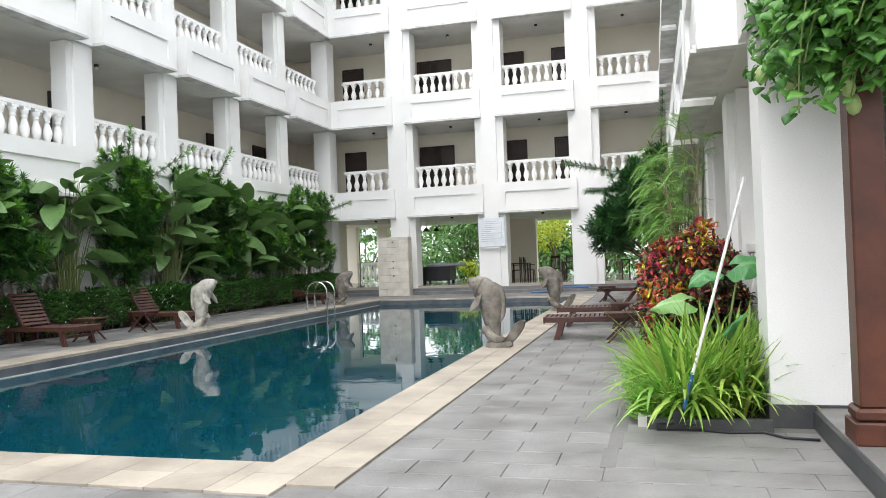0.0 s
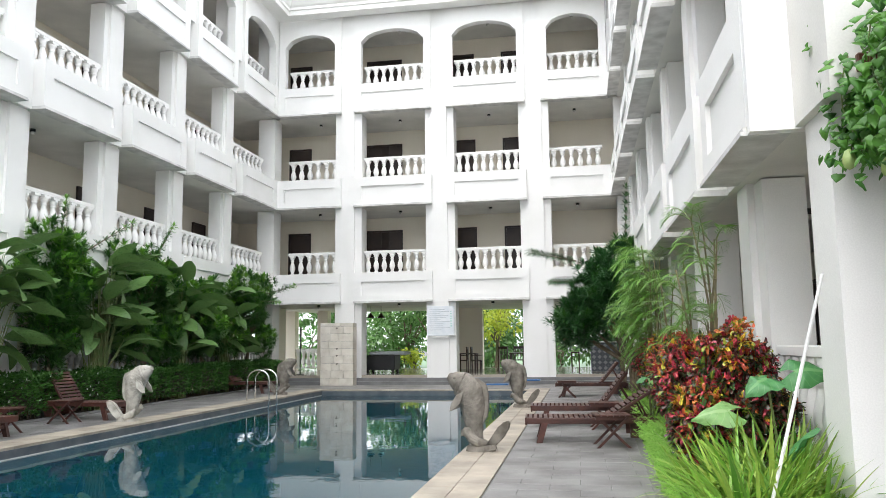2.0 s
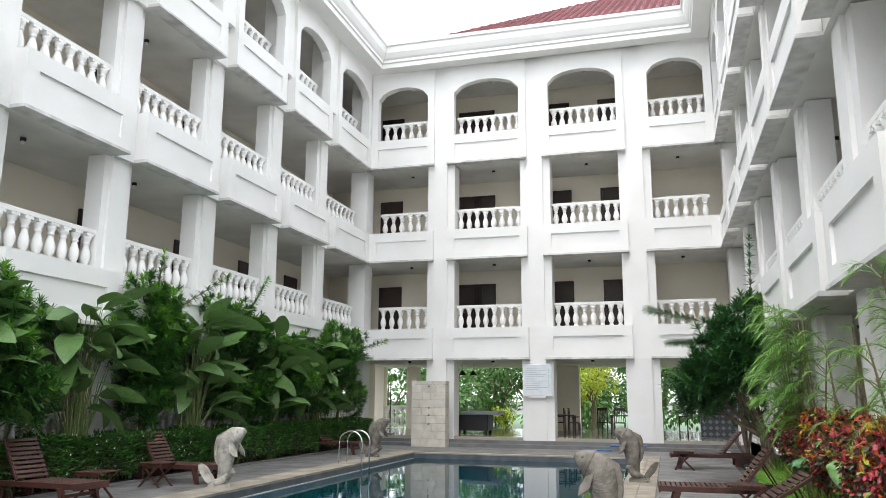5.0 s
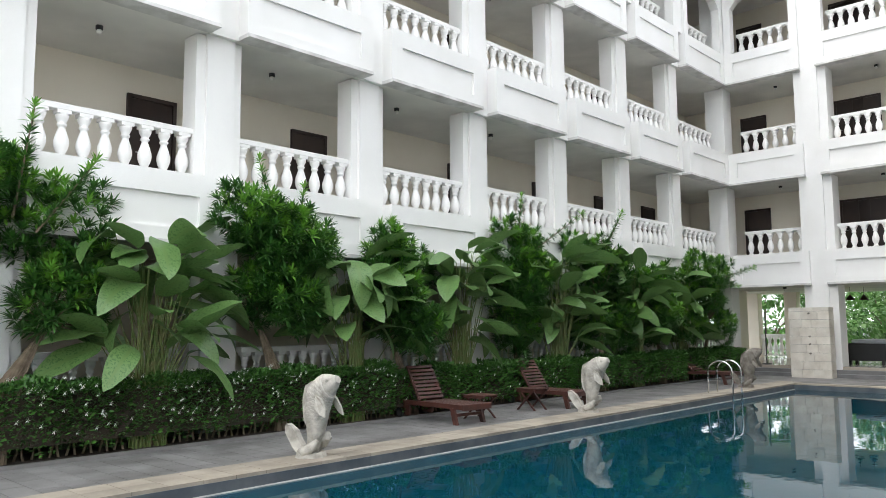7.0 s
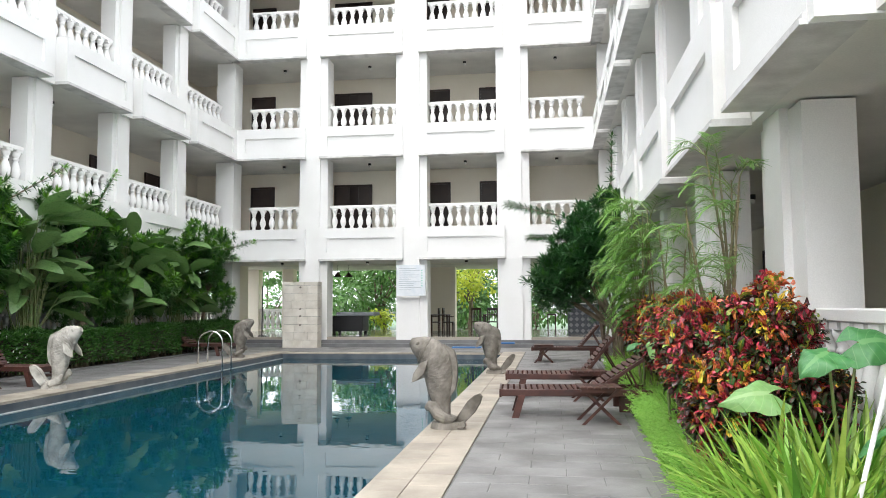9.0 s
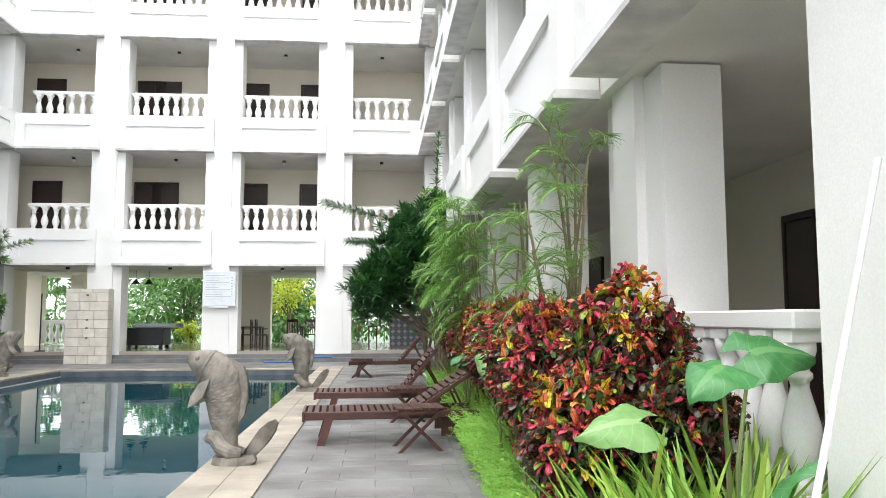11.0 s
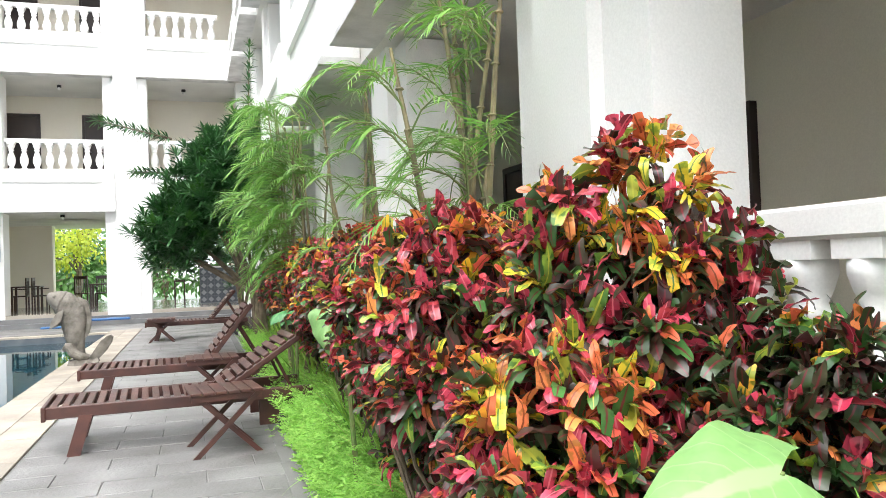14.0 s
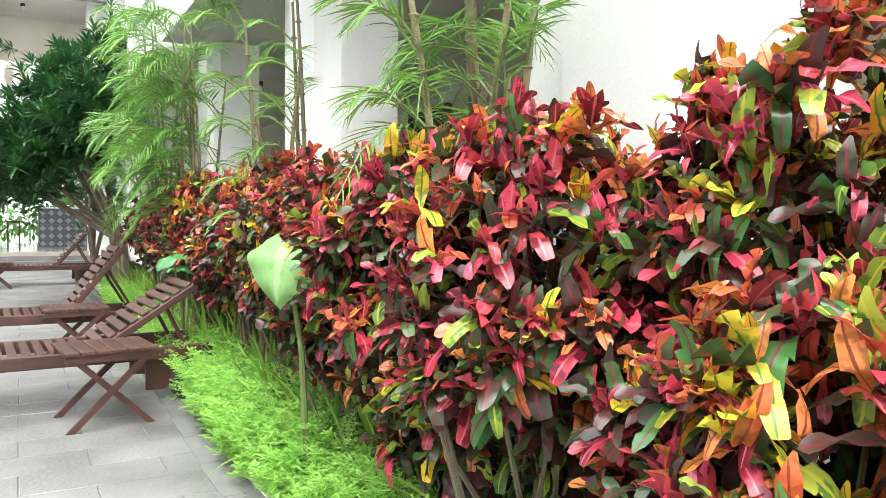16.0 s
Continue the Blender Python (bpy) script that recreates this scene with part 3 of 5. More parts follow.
def lounger(at, angle, label, group="pool loungers"):
    """x runs from the foot end to the head end, y across; the back is raised by angle."""
    t = thing("sun_lounger", label, "sun lounger", group, at=at)
    W, H = 0.34, 0.36
    for s in (-1, 1):
        b = boxed(0, 1.92, s * W - 0.022, s * W + 0.022, H - 0.085, H, bevel=0.006)
        part("side_rail", b, TEAK, t)
        b = bmesh.new()
        prism(b, [(s * W - 0.03, 0), (s * W + 0.03, 0), (s * W + 0.03, 0.29), (s * W - 0.03, 0.29)], -0.03, 0.06,
              Matrix(((1, 0, 0.3, 0.16), (0, 1, 0, 0), (0, 0, 1, 0), (0, 0, 0, 1))))
        part("leg", b, TEAK, t)
        b = boxed(1.5, 1.86, s * (W - 0.05) - 0.02, s * (W - 0.05) + 0.02, 0.07, H - 0.085, bevel=0.005)
        part("leg", b, TEAK, t, "broad rear leg that carries a wheel")
        w = bmesh.new()
        wm = pose(1.74, s * (W + 0.005), 0.1, 90)
        lathe(w, [(0.085, -0.025), (0.1, -0.02), (0.1, 0.02), (0.085, 0.025)], 18, wm)
        wheel = part("wheel", w, BLACK, t)
        w = bmesh.new()
        lathe(w, [(0.05, -0.03), (0.055, -0.028), (0.055, 0.028), (0.05, 0.03)], 14, wm)
        part("hub", w, RUBBER, wheel)
    part("end_board", boxed(-0.03, 0.0, -W - 0.02, W + 0.02, H - 0.1, H + 0.005, bevel=0.005), TEAK, t)
    part("stretcher", boxed(0.2, 0.24, -W + 0.03, W - 0.03, 0.14, 0.19), TEAK, t)
    n = 15
    for i in range(n):
        x = 0.02 + 1.16 * i / n
        slat(t, x, x + 0.052, -W + 0.024, W - 0.024, H - 0.022, H)
    m = Matrix.Translation((1.2, 0, H + 0.005)) @ pose(0, 0, 0, 0, -angle, 0)
    br = part("backrest", boxed(0, 0.74, -W + 0.03, -W + 0.08, -0.045, 0.0, m, 0.005), TEAK, t)
    part("back_frame", boxed(0, 0.74, W - 0.08, W - 0.03, -0.045, 0.0, m, 0.005), TEAK, br)
    for i in range(9):
        x = 0.02 + 0.72 * i / 9
        slat(br, x, x + 0.055, -W + 0.035, W - 0.035, 0.001, 0.021, m)
    p = bmesh.new()
    top = m @ Vector((0.5, 0, -0.03))
    for s in (-1, 1):
        tube(p, [(top.x, s * 0.24, top.z), (1.78, s * 0.24, H - 0.05)], 0.014, 6)
    part("prop", p, TEAK, t, "slim wooden prop behind the backrest")
    part("cross_bar", boxed(1.76, 1.8, -W + 0.03, W - 0.03, H - 0.075, H - 0.03), TEAK, t)
    return t


def folding_table(at, label="small folding teak side table with crossed legs"):
    t = thing("side_table", label, "side table", "pool side tables", at=at)
    for i in range(6):
        slat(t, -0.25 + i * 0.0845, -0.25 + i * 0.0845 + 0.078, -0.24, 0.24, 0.43, 0.452)
    for s in (-1, 1):
        part("apron", boxed(-0.24, 0.24, s * 0.2 - 0.015, s * 0.2 + 0.015, 0.385, 0.429), TEAK, t)
        for d in (-1, 1):
            b = bmesh.new()
            yy = s * 0.2 + d * 0.02 * s
            prism(b, [(yy - 0.012, 0), (yy + 0.012, 0), (yy + 0.012, 0.43), (yy - 0.012, 0.43)], -0.024, 0.024,
                  Matrix(((1, 0, d * 1.02, -d * 0.22), (0, 1, 0, 0), (0, 0, 1, 0), (0, 0, 0, 1))))
            part("leg", b, TEAK, t)
    return t


TAN = "red-brown slatted teak sun lounger with raised back"
lounger(pose(-1.2, 13.72, 0, 0, 0, 3), 33, TAN + " on grey paving")
lounger(pose(-1.25, 15.95, 0, 0, 0, 2), 52, TAN + ", back steep")
lounger(pose(-1.05, 23.6, 0, 0, 0, 2), 50, TAN + " near the lobby steps")
folding_table(pose(0.03, 13.1, 0, 0, 0, 6))
folding_table(pose(0.0, 15.35, 0, 0, 0, 2))
folding_table(pose(-0.75, 23.0, 0, 0, 0, 0))
lounger(pose(-9.8, 13.1, 0, 0, 0, 176), 60, TAN + " against the hedge")
lounger(pose(-9.8, 16.6, 0, 0, 0, 178), 56, TAN + " against dark shrubs")
lounger(pose(-10.0, 25.0, 0, 0, 0, 178), 45, TAN + " by the pool ladder")
folding_table(pose(-10.35, 13.85, 0, 0, 0, 4))
folding_table(pose(-10.5, 15.7, 0, 0, 0, -4))


# ---------------------------------------------------------------- carp statues
def carp_bm(seed):
    rnd = random.Random(seed)
    bm = bmesh.new()
    ctrl = [(0.0, 0.0), (0.02, 0.1), (0.05, 0.24), (0.08, 0.42), (0.09, 0.6), (0.13, 0.74), (0.22, 0.84), (0.32, 0.9), (0.41, 0.94), (0.48, 0.975)]
    rad = [(0.1, 0.1), (0.095, 0.09), (0.115, 0.1), (0.165, 0.13), (0.205, 0.15), (0.22, 0.15), (0.195, 0.145), (0.15, 0.125), (0.1, 0.09), (0.05, 0.055)]
    n, seg = 92, 44

    def at(arr, f):
        k = min(int(f * (len(arr) - 1)), len(arr) - 2)
        w = f * (len(arr) - 1) - k
        w = w * w * (3 - 2 * w) * 0.5 + w * 0.5
        return Vector(arr[k]).lerp(Vector(arr[k + 1]), w)
    rings = []
    for i in range(n + 1):
        f = i / n
        c, r = at(ctrl, f), at(rad, f)
        c2 = at(ctrl, min(1, f + 0.03)) - at(ctrl, max(0, f - 0.03))
        ang = math.atan2(c2.x, c2.y)
        ring = []
        for k in range(seg):
            a = 2 * math.pi * k / seg
            rr = 1.0
            if 0.2 < f < 0.72:
                rr += 0.034 * (((i + (k // 2 % 2) * 2) % 4) / 3 - 0.5)
            if 0.72 < f < 0.76:
                rr += 0.07
            u, v = r.x * rr * math.cos(a), r.y * rr * math.sin(a)
            ring.append(bm.verts.new((c.x + u * math.cos(ang), v, c.y - u * math.sin(ang))))
        rings.append(ring)
    for a, b in zip(rings, rings[1:]):
        for k in range(seg):
            bm.faces.new((a[k], a[(k + 1) % seg], b[(k + 1) % seg], b[k]))
    bm.faces.new(rings[0][::-1]), bm.faces.new(rings[-1])

    def fin(pts, y0, y1, thick=0.018, ridges=True):
        top = [bm.verts.new((x, y0 + (y1 - y0) * j / (len(pts) - 1) + thick * (1 + 0.5 * (j % 2) * ridges), z)) for j, (x, z) in enumerate(pts)]
        bot = [bm.verts.new((x, y0 + (y1 - y0) * j / (len(pts) - 1) - thick * (1 + 0.5 * (j % 2) * ridges), z)) for j, (x, z) in enumerate(pts)]
        bm.faces.new(top), bm.faces.new(bot[::-1])
        for j in range(len(pts)):
            k = (j + 1) % len(pts)
            bm.faces.new((top[j], bot[j], bot[k], top[k]))
    fin([(-0.06, 0.34), (-0.14, 0.44), (-0.17, 0.56), (-0.17, 0.7), (-0.15, 0.82), (-0.12, 0.88), (0.02, 0.95), (0.1, 0.9), (0.0, 0.6), (-0.02, 0.45)], 0, 0, 0.022)
    for s in (-1, 1):
        fin([(0.2, 0.78), (0.31, 0.74), (0.4, 0.62), (0.42, 0.52), (0.33, 0.55), (0.25, 0.62)], s * 0.14, s * 0.2, 0.014)
        e = Matrix.Translation((0.36, s * 0.1, 0.965))
        lathe(bm, [(0.012, -0.02), (0.026, -0.008), (0.026, 0.008), (0.012, 0.02)], 8, e @ pose(0, 0, 0, 90))
    # tail fluke that sweeps up at the back of the foot
    fin([(-0.02, 0.06), (-0.14, 0.1), (-0.22, 0.2), (-0.31, 0.31), (-0.39, 0.37), (-0.46, 0.39), (-0.5, 0.36), (-0.47, 0.28), (-0.4, 0.18), (-0.31, 0.1), (-0.22, 0.03), (-0.08, 0.0)], 0.02, -0.04, 0.035)
    fin([(-0.05, 0.02), (-0.16, 0.04), (-0.27, 0.1), (-0.3, 0.04), (-0.24, -0.0), (-0.1, -0.0)], 0.08, 0.12, 0.03)
    # small carp curled round the foot
    pts = [(-0.12, 0.1, 0.1), (-0.02, 0.15, 0.12), (0.08, 0.14, 0.17), (0.14, 0.1, 0.24), (0.2, 0.1, 0.25), (0.25, 0.1, 0.22)]
    tube(bm, pts, [0.05, 0.065, 0.075, 0.08, 0.065, 0.03], 12)
    pts = [(-0.15, -0.08, 0.06), (0.0, -0.15, 0.08), (0.12, -0.12, 0.14), (0.18, -0.08, 0.22)]
    tube(bm, pts, [0.05, 0.07, 0.065, 0.03], 12)
    # rough foot
    ring0, ring1 = [], []
    for k in range(16):
        a = 2 * math.pi * k / 16
        r = 0.2 + 0.02 * rnd.random()
        ring0.append(bm.verts.new((1.15 * r * math.cos(a) - 0.03, r * math.sin(a), -0.012)))
        ring1.append(bm.verts.new((1.02 * r * math.cos(a) - 0.03, 0.9 * r * math.sin(a), 0.06 + 0.02 * rnd.random())))
    for k in range(16):
        bm.faces.new((ring0[k], ring0[(k + 1) % 16], ring1[(k + 1) % 16], ring1[k]))
    bm.faces.new(ring1), bm.faces.new(ring0[::-1])
    return bm


CARP = mesh_of("carp_statue", carp_bm(1), CARVED)
CARP2 = mesh_of("carp_statue_pale", carp_bm(2), PALESTONE)
for me in (CARP, CARP2):
    me.polygons.foreach_set("use_smooth", [False] * len(me.polygons))
for x, y, turn, sc, me, lab in ((-1.78, 12.42, 176, 1.04, CARP, "grey carved stone leaping carp statue on the pool coping"),
                                (-1.75, 19.65, 178, 1.06, CARP, "grey carved stone leaping carp statue on the pool coping"),
                                (-9.2, 9.02, 12, 1.08, CARP2, "pale carved stone leaping carp statue on the coping"),
                                (-9.3, 16.0, 8, 1.08, CARP2, "pale carved stone leaping carp statue on the coping"),
                                (-9.3, 24.0, 5, 1.06, CARP, "grey weathered carp statue beside the pool ladder")):
    o = tagged(new("carp_statue", me), lab, "statue", "carp statues")
    o.matrix_basis = pose(x, y, 0.012, 0, 0, turn) @ Matrix.Diagonal((sc * 0.84, sc * 0.95, sc * 0.99, 1))

# pool ladder of bent steel tube
lad = thing("pool_ladder", "bent polished steel tube pool ladder at the pool edge", "ladder", at=pose(-8.85, 21.9, 0))
for y in (-0.27, 0.27):
    b = bmesh.new()
    pts = [(-0.5, y, 0.0)] + [(-0.18 + 0.32 * math.cos(a), y, 0.55 + 0.28 * math.sin(a)) for a in [radians(d) for d in range(180, -1, -20)]] + [(0.14, y, 0.2), (0.14, y, -1.0)]
    tube(b, pts, 0.022, 8)
    part("handrail", b, STEEL, lad, smooth=True)
for z in (-0.35, -0.6, -0.85):
    b = bmesh.new()
    tube(b, [(0.14, -0.27, z), (0.14, 0.27, z)], 0.02, 8)
    part("rung", b, STEEL, lad)

# block tower with water spouts, by the lobby steps
tw = thing("stone_tower", "pale limestone block water feature tower with small spouts", "tower", at=pose(-9.2, 29.25, 0))
z = 0.0
rnd = random.Random(4)
part("core", boxed(-0.6, 0.6, -0.2, 0.2, 0, 2.27), JOINT, tw)
while z < 2.2:
    h = min(0.27, 2.29 - z)
    cuts = [-0.63, -0.63 + 0.3 + 0.25 * rnd.random(), 0.05 + 0.25 * rnd.random(), 0.63]
    for a, b in zip(cuts, cuts[1:]):
        part("block", boxed(a + 0.003, b - 0.003, -0.24 - 0.012 * rnd.random(), 0.24, z + 0.003, z + h - 0.003, bevel=0.008), LIMESTONE, tw)
    z += h
for z in (2.1, 1.35, 1.1, 0.8):
    b = bmesh.new()
    tube(b, [(0.02, -0.2, z), (0.02, -0.31, z - 0.01)], 0.03, 8)
    part("spout", b, CARVED, tw)

# notice board on the pier
nb = thing("notice_board", "white notice board wrapped in clear film on the pier", "sign", at=pose(-5.45, 29.9, 1.78))
part("board", boxed(-0.52, 0.52, -0.03, 0.03, 0, 1.1, bevel=0.01), mat("white_notice_print", (0.8, 0.82, 0.84), 0.25, second=(0.7, 0.74, 0.78), scale=5, bump=0.1), nb)
GREYINK = mat("faded_grey_ink", (0.45, 0.48, 0.52), 0.6, bump=0)
for i in range(11):
    w = 0.3 + 0.1 * math.sin(i * 2.3)
    part("print_line", boxed(-0.42, -0.42 + 2 * w, -0.034, -0.0305, 0.96 - i * 0.075, 0.975 - i * 0.075), GREYINK, nb)
for i in range(7):
    part("print_line", boxed(0.38, 0.42, -0.034, -0.0305, 0.88 - i * 0.09, 0.92 - i * 0.09), mat("faded_green_ink", (0.25, 0.6, 0.5), 0.6, bump=0) if i == 0 else bpy.data.materials["faded_green_ink"], nb)
part("sill", boxed(-0.3, 0.3, -0.05, 0.03, -0.07, -0.01), WHITE, nb)

# telescopic cleaning pole leaning on the pillar
pole = thing("cleaning_pole", "white telescopic cleaning pole with blue grip and dark brush", "cleaning pole", at=pose(0.68, 7.1, 0.0))
top = Vector((0.56, 0.14, 1.9))
b = bmesh.new()
tube(b, [top * 0.22, top], 0.012, 8)
part("shaft", b, POLEPAINT, pole)
b = bmesh.new()
tube(b, [top * 0.07, top * 0.22], 0.015, 8)
part("grip", b, BLUEPLASTIC, pole)
b = boxed(-0.16, 0.16, -0.04, 0.04, 0.02, 0.05)
box(b, -0.03, 0.05, -0.03, 0.03, 0.05, 0.16)
part("brush_head", b, BLACK, pole)
b = bmesh.new()
for i in range(26):
    x = -0.15 + 0.3 * i / 25
    for y in (-0.025, 0.0, 0.025):
        box(b, x - 0.004, x + 0.004, y - 0.004, y + 0.004, 0.0, 0.02)
part("bristles", b, BLACK, pole)
hose = bmesh.new()
tube(hose, [(0.75, 7.1, 0.012), (1.05, 7.02, 0.012), (1.28, 7.05, 0.012), (1.4, 6.9, 0.012), (1.62, 6.85, 0.012)], 0.01, 6)
tagged(part("hose", hose, BLACK, smooth=True), "thin black hose lying on the paving", "hose")

# wooden terrace post and pergola beam
post = thing("wooden_post", "square varnished brown timber post on the terrace", "post", at=pose(1.82, 6.25, 0.15))
part("shaft", boxed(-0.1, 0.1, -0.1, 0.1, 0.22, 2.85, bevel=0.012), POSTWOOD, post)
part("base", boxed(-0.14, 0.14, -0.14, 0.14, 0.0, 0.14, bevel=0.01), POSTWOOD, post)
part("collar", boxed(-0.125, 0.125, -0.125, 0.125, 0.14, 0.22, bevel=0.02), POSTWOOD, post)
beam = thing("pergola_beam", "brown timber pergola beam carrying the climbing vine", "beam", at=pose(1.82, 5.0, 3.0))
part("timber", boxed(-0.09, 0.09, -3.5, 2.3, 0, 0.2, bevel=0.01), POSTWOOD, beam)
for y in (-3.0, -2.0, -1.0, 0.0, 1.0, 2.0):
    part("rafter", boxed(-0.35, 1.9, y - 0.04, y + 0.04, 0.2, 0.32, bevel=0.008), POSTWOOD, beam)

# ---------------------------------------------------------------- lobby furniture, far off
DARKWOOD = mat("dark_lobby_wood", (0.06, 0.028, 0.018), 0.35, second=(0.04, 0.02, 0.012), scale=5, bump=0.1)


def dining_chair(at):
    t = thing("dining_chair", "dark wooden dining chair with slatted back", "chair", "lobby chairs", at=at)
    part("seat", boxed(-0.22, 0.22, -0.22, 0.22, 0.42, 0.46, bevel=0.01), DARKWOOD, t)
    for x in (-0.2, 0.2):
        part("leg", boxed(x - 0.02, x + 0.02, -0.22, -0.18, 0, 0.42), DARKWOOD, t)
        part("leg", boxed(x - 0.02, x + 0.02, 0.18, 0.22, 0, 1.0), DARKWOOD, t)
        part("armrest", boxed(x - 0.025, x + 0.025, -0.2, 0.18, 0.64, 0.67), DARKWOOD, t)
    b = part("backrest", boxed(-0.18, 0.18, 0.185, 0.215, 0.9, 1.0), DARKWOOD, t)
    for i in range(5):
        part("slat", boxed(-0.15 + i * 0.07, -0.13 + i * 0.07, 0.19, 0.21, 0.46, 0.9), DARKWOOD, b)
    return t


c1 = dining_chair(pose(-4.6, 33.4, 0.34, 0, 0, 90))
for x, y, r in ((-5.2, 33.6, -90), (-2.9, 34.0, 0), (-2.3, 34.2, 20), (-3.5, 34.4, 160), (-2.0, 33.2, -100)):
    copy_thing(c1, pose(x, y, 0.34, 0, 0, r))
for x, y in ((-4.9, 33.0), (-2.8, 33.3)):
    t = thing("dining_table", "dark wooden lobby dining table", "table", "lobby tables", at=pose(x, y, 0.34))
    part("tabletop", boxed(-0.4, 0.4, -0.35, 0.35, 0.71, 0.75, bevel=0.01), DARKWOOD, t)
    for a in (-0.35, 0.35):
        for b_ in (-0.3, 0.3):
            part("leg", boxed(a - 0.03, a + 0.03, b_ - 0.03, b_ + 0.03, 0, 0.71), DARKWOOD, t)
t = thing("billiard_table", "black covered games table with grey top at lobby edge", "table", at=pose(-8.3, 32.6, 0.34))
part("body", boxed(-0.7, 0.55, -0.5, 0.5, 0.12, 0.72, bevel=0.02), BLACK, t)
part("cover", boxed(-0.5, 1.0, -0.55, 0.55, 0.72, 0.86, bevel=0.04), mat("grey_table_cover", (0.4, 0.43, 0.46), 0.7, bump=0.2), t)
for a in (-0.6, 0.45):
    for b_ in (-0.4, 0.4):
        part("leg", boxed(a - 0.05, a + 0.05, b_ - 0.05, b_ + 0.05, 0, 0.12), BLACK, t)
for x, y in ((-9.0, 33.0), (-8.6, 33.2)):
    t = thing("pendant_lamp", "dark cone shade pendant lamp hung in the lobby", "lamp", "lobby pendants", at=pose(x, y, 2.6))
    b = bmesh.new()
    lathe(b, [(0.17, 0.0), (0.16, 0.02), (0.05, 0.16), (0.02, 0.2)], 14)
    part("shade", b, DARKWOOD, t)
    part("cord", boxed(-0.006, 0.006, -0.006, 0.006, 0.2, 0.48), BLACK, t)
# tiled bar counter with stool
bar = thing("bar_counter", "bar counter faced with grey and white patterned tiles", "counter", at=pose(0.6, 32.6, 0.34))
part("body", boxed(-0.55, 1.2, -0.25, 0.25, 0, 1.12), mat("grey_bar_render", (0.25, 0.26, 0.27), 0.6, bump=0.1), bar)
TILEA = mat("dark_pattern_tile", (0.1, 0.11, 0.13), 0.3, bump=0)
TILEB = mat("white_pattern_tile", (0.32, 0.33, 0.34), 0.3, bump=0)
for i in range(8):
    for j in range(5):
        x, z = -0.54 + i * 0.215, 0.03 + j * 0.215
        tl = part("tile", boxed(x, x + 0.21, -0.262, -0.2505, z, z + 0.21), TILEA, bar)
        b = bmesh.new()
        lathe(b, [(0.085, 0), (0.085, 0.003)], 4, Matrix.Translation((x + 0.105, -0.2645, z + 0.105)) @ pose(0, 0, 0, 90))
        part("motif", b, TILEB, tl)
part("worktop", boxed(-0.6, 1.25, -0.32, 0.3, 1.12, 1.17, bevel=0.01), WHITE, bar)
st = thing("bar_stool", "dark wooden bar stool beside the counter", "stool", at=pose(-0.55, 32.3, 0.34))
part("seat", boxed(-0.17, 0.17, -0.17, 0.17, 0.72, 0.77, bevel=0.01), DARKWOOD, st)
for a in (-0.14, 0.14):
    for b_ in (-0.14, 0.14):
        part("leg", boxed(a - 0.02, a + 0.02, b_ - 0.02, b_ + 0.02, 0, 0.72), DARKWOOD, st)
    part("rung", boxed(a - 0.012, a + 0.012, -0.12, 0.12, 0.25, 0.28), DARKWOOD, st)
mt = thing("foam_float", "blue foam swimming float lying on the lobby step", "float", at=pose(-2.4, 29.62, 0.12))
part("slab", boxed(-0.6, 0.6, -0.1, 0.2, 0, 0.06, bevel=0.02), BLUEPLASTIC, mt)
mt = thing("foam_float", "blue foam swimming float lying by the steps", "float", at=pose(-3.4, 29.2, 0.0))
part("slab", boxed(-0.5, 0.5, -0.15, 0.15, 0, 0.05, bevel=0.02), BLUEPLASTIC, mt)

fs = thing("floor_stand", "thin dark metal floor stand at the lobby edge", "stand", at=pose(-11.2, 30.6, 0.34))
b = bmesh.new()
lathe(b, [(0.16, 0), (0.16, 0.02), (0.03, 0.03)], 14)
part("base", b, BLACK, fs)
b = bmesh.new()
tube(b, [(0, 0, 0.03), (0, 0, 1.85)], 0.022, 8)
part("pole", b, BLACK, fs)

# ---------------------------------------------------------------- plants
class Foliage:
    """Gathers many small leaves into one mesh; every leaf stays an island of its own."""

    def __init__(self):
        self.v, self.f, self.u, self.n = [], [], [], 0

    def add(self, tpl, m):
        tv, tf, tu = tpl
        a = np.array(m)
        self.v.append(tv @ a[:3, :3].T + a[:3, 3])
        self.f.append(tf + self.n)
        self.u.append(tu)
        self.n += len(tv)

    def done(self, name, material, parent=None, label="", stuff=False):
        if not self.v:
            return None
        v, f, u = np.concatenate(self.v), np.concatenate(self.f), np.concatenate(self.u)
        me = bpy.data.meshes.new(name)
        me.vertices.add(len(v)), me.vertices.foreach_set("co", v.ravel())
        me.loops.add(f.size), me.loops.foreach_set("vertex_index", f.ravel().astype(np.int32))
        me.polygons.add(len(f)), me.polygons.foreach_set("loop_start", np.arange(0, f.size, 4, dtype=np.int32))
        me.polygons.foreach_set("use_smooth", np.ones(len(f), dtype=bool))
        layer = me.uv_layers.new(name="UVMap")
        layer.data.foreach_set("uv", u[f.ravel()].ravel())
        me.update(calc_edges=True)
        me.materials.append(material)
        ob = new(name, me)
        if parent:
            ob.parent = parent
        return tagged(ob, label, kind="stuff" if stuff else "")


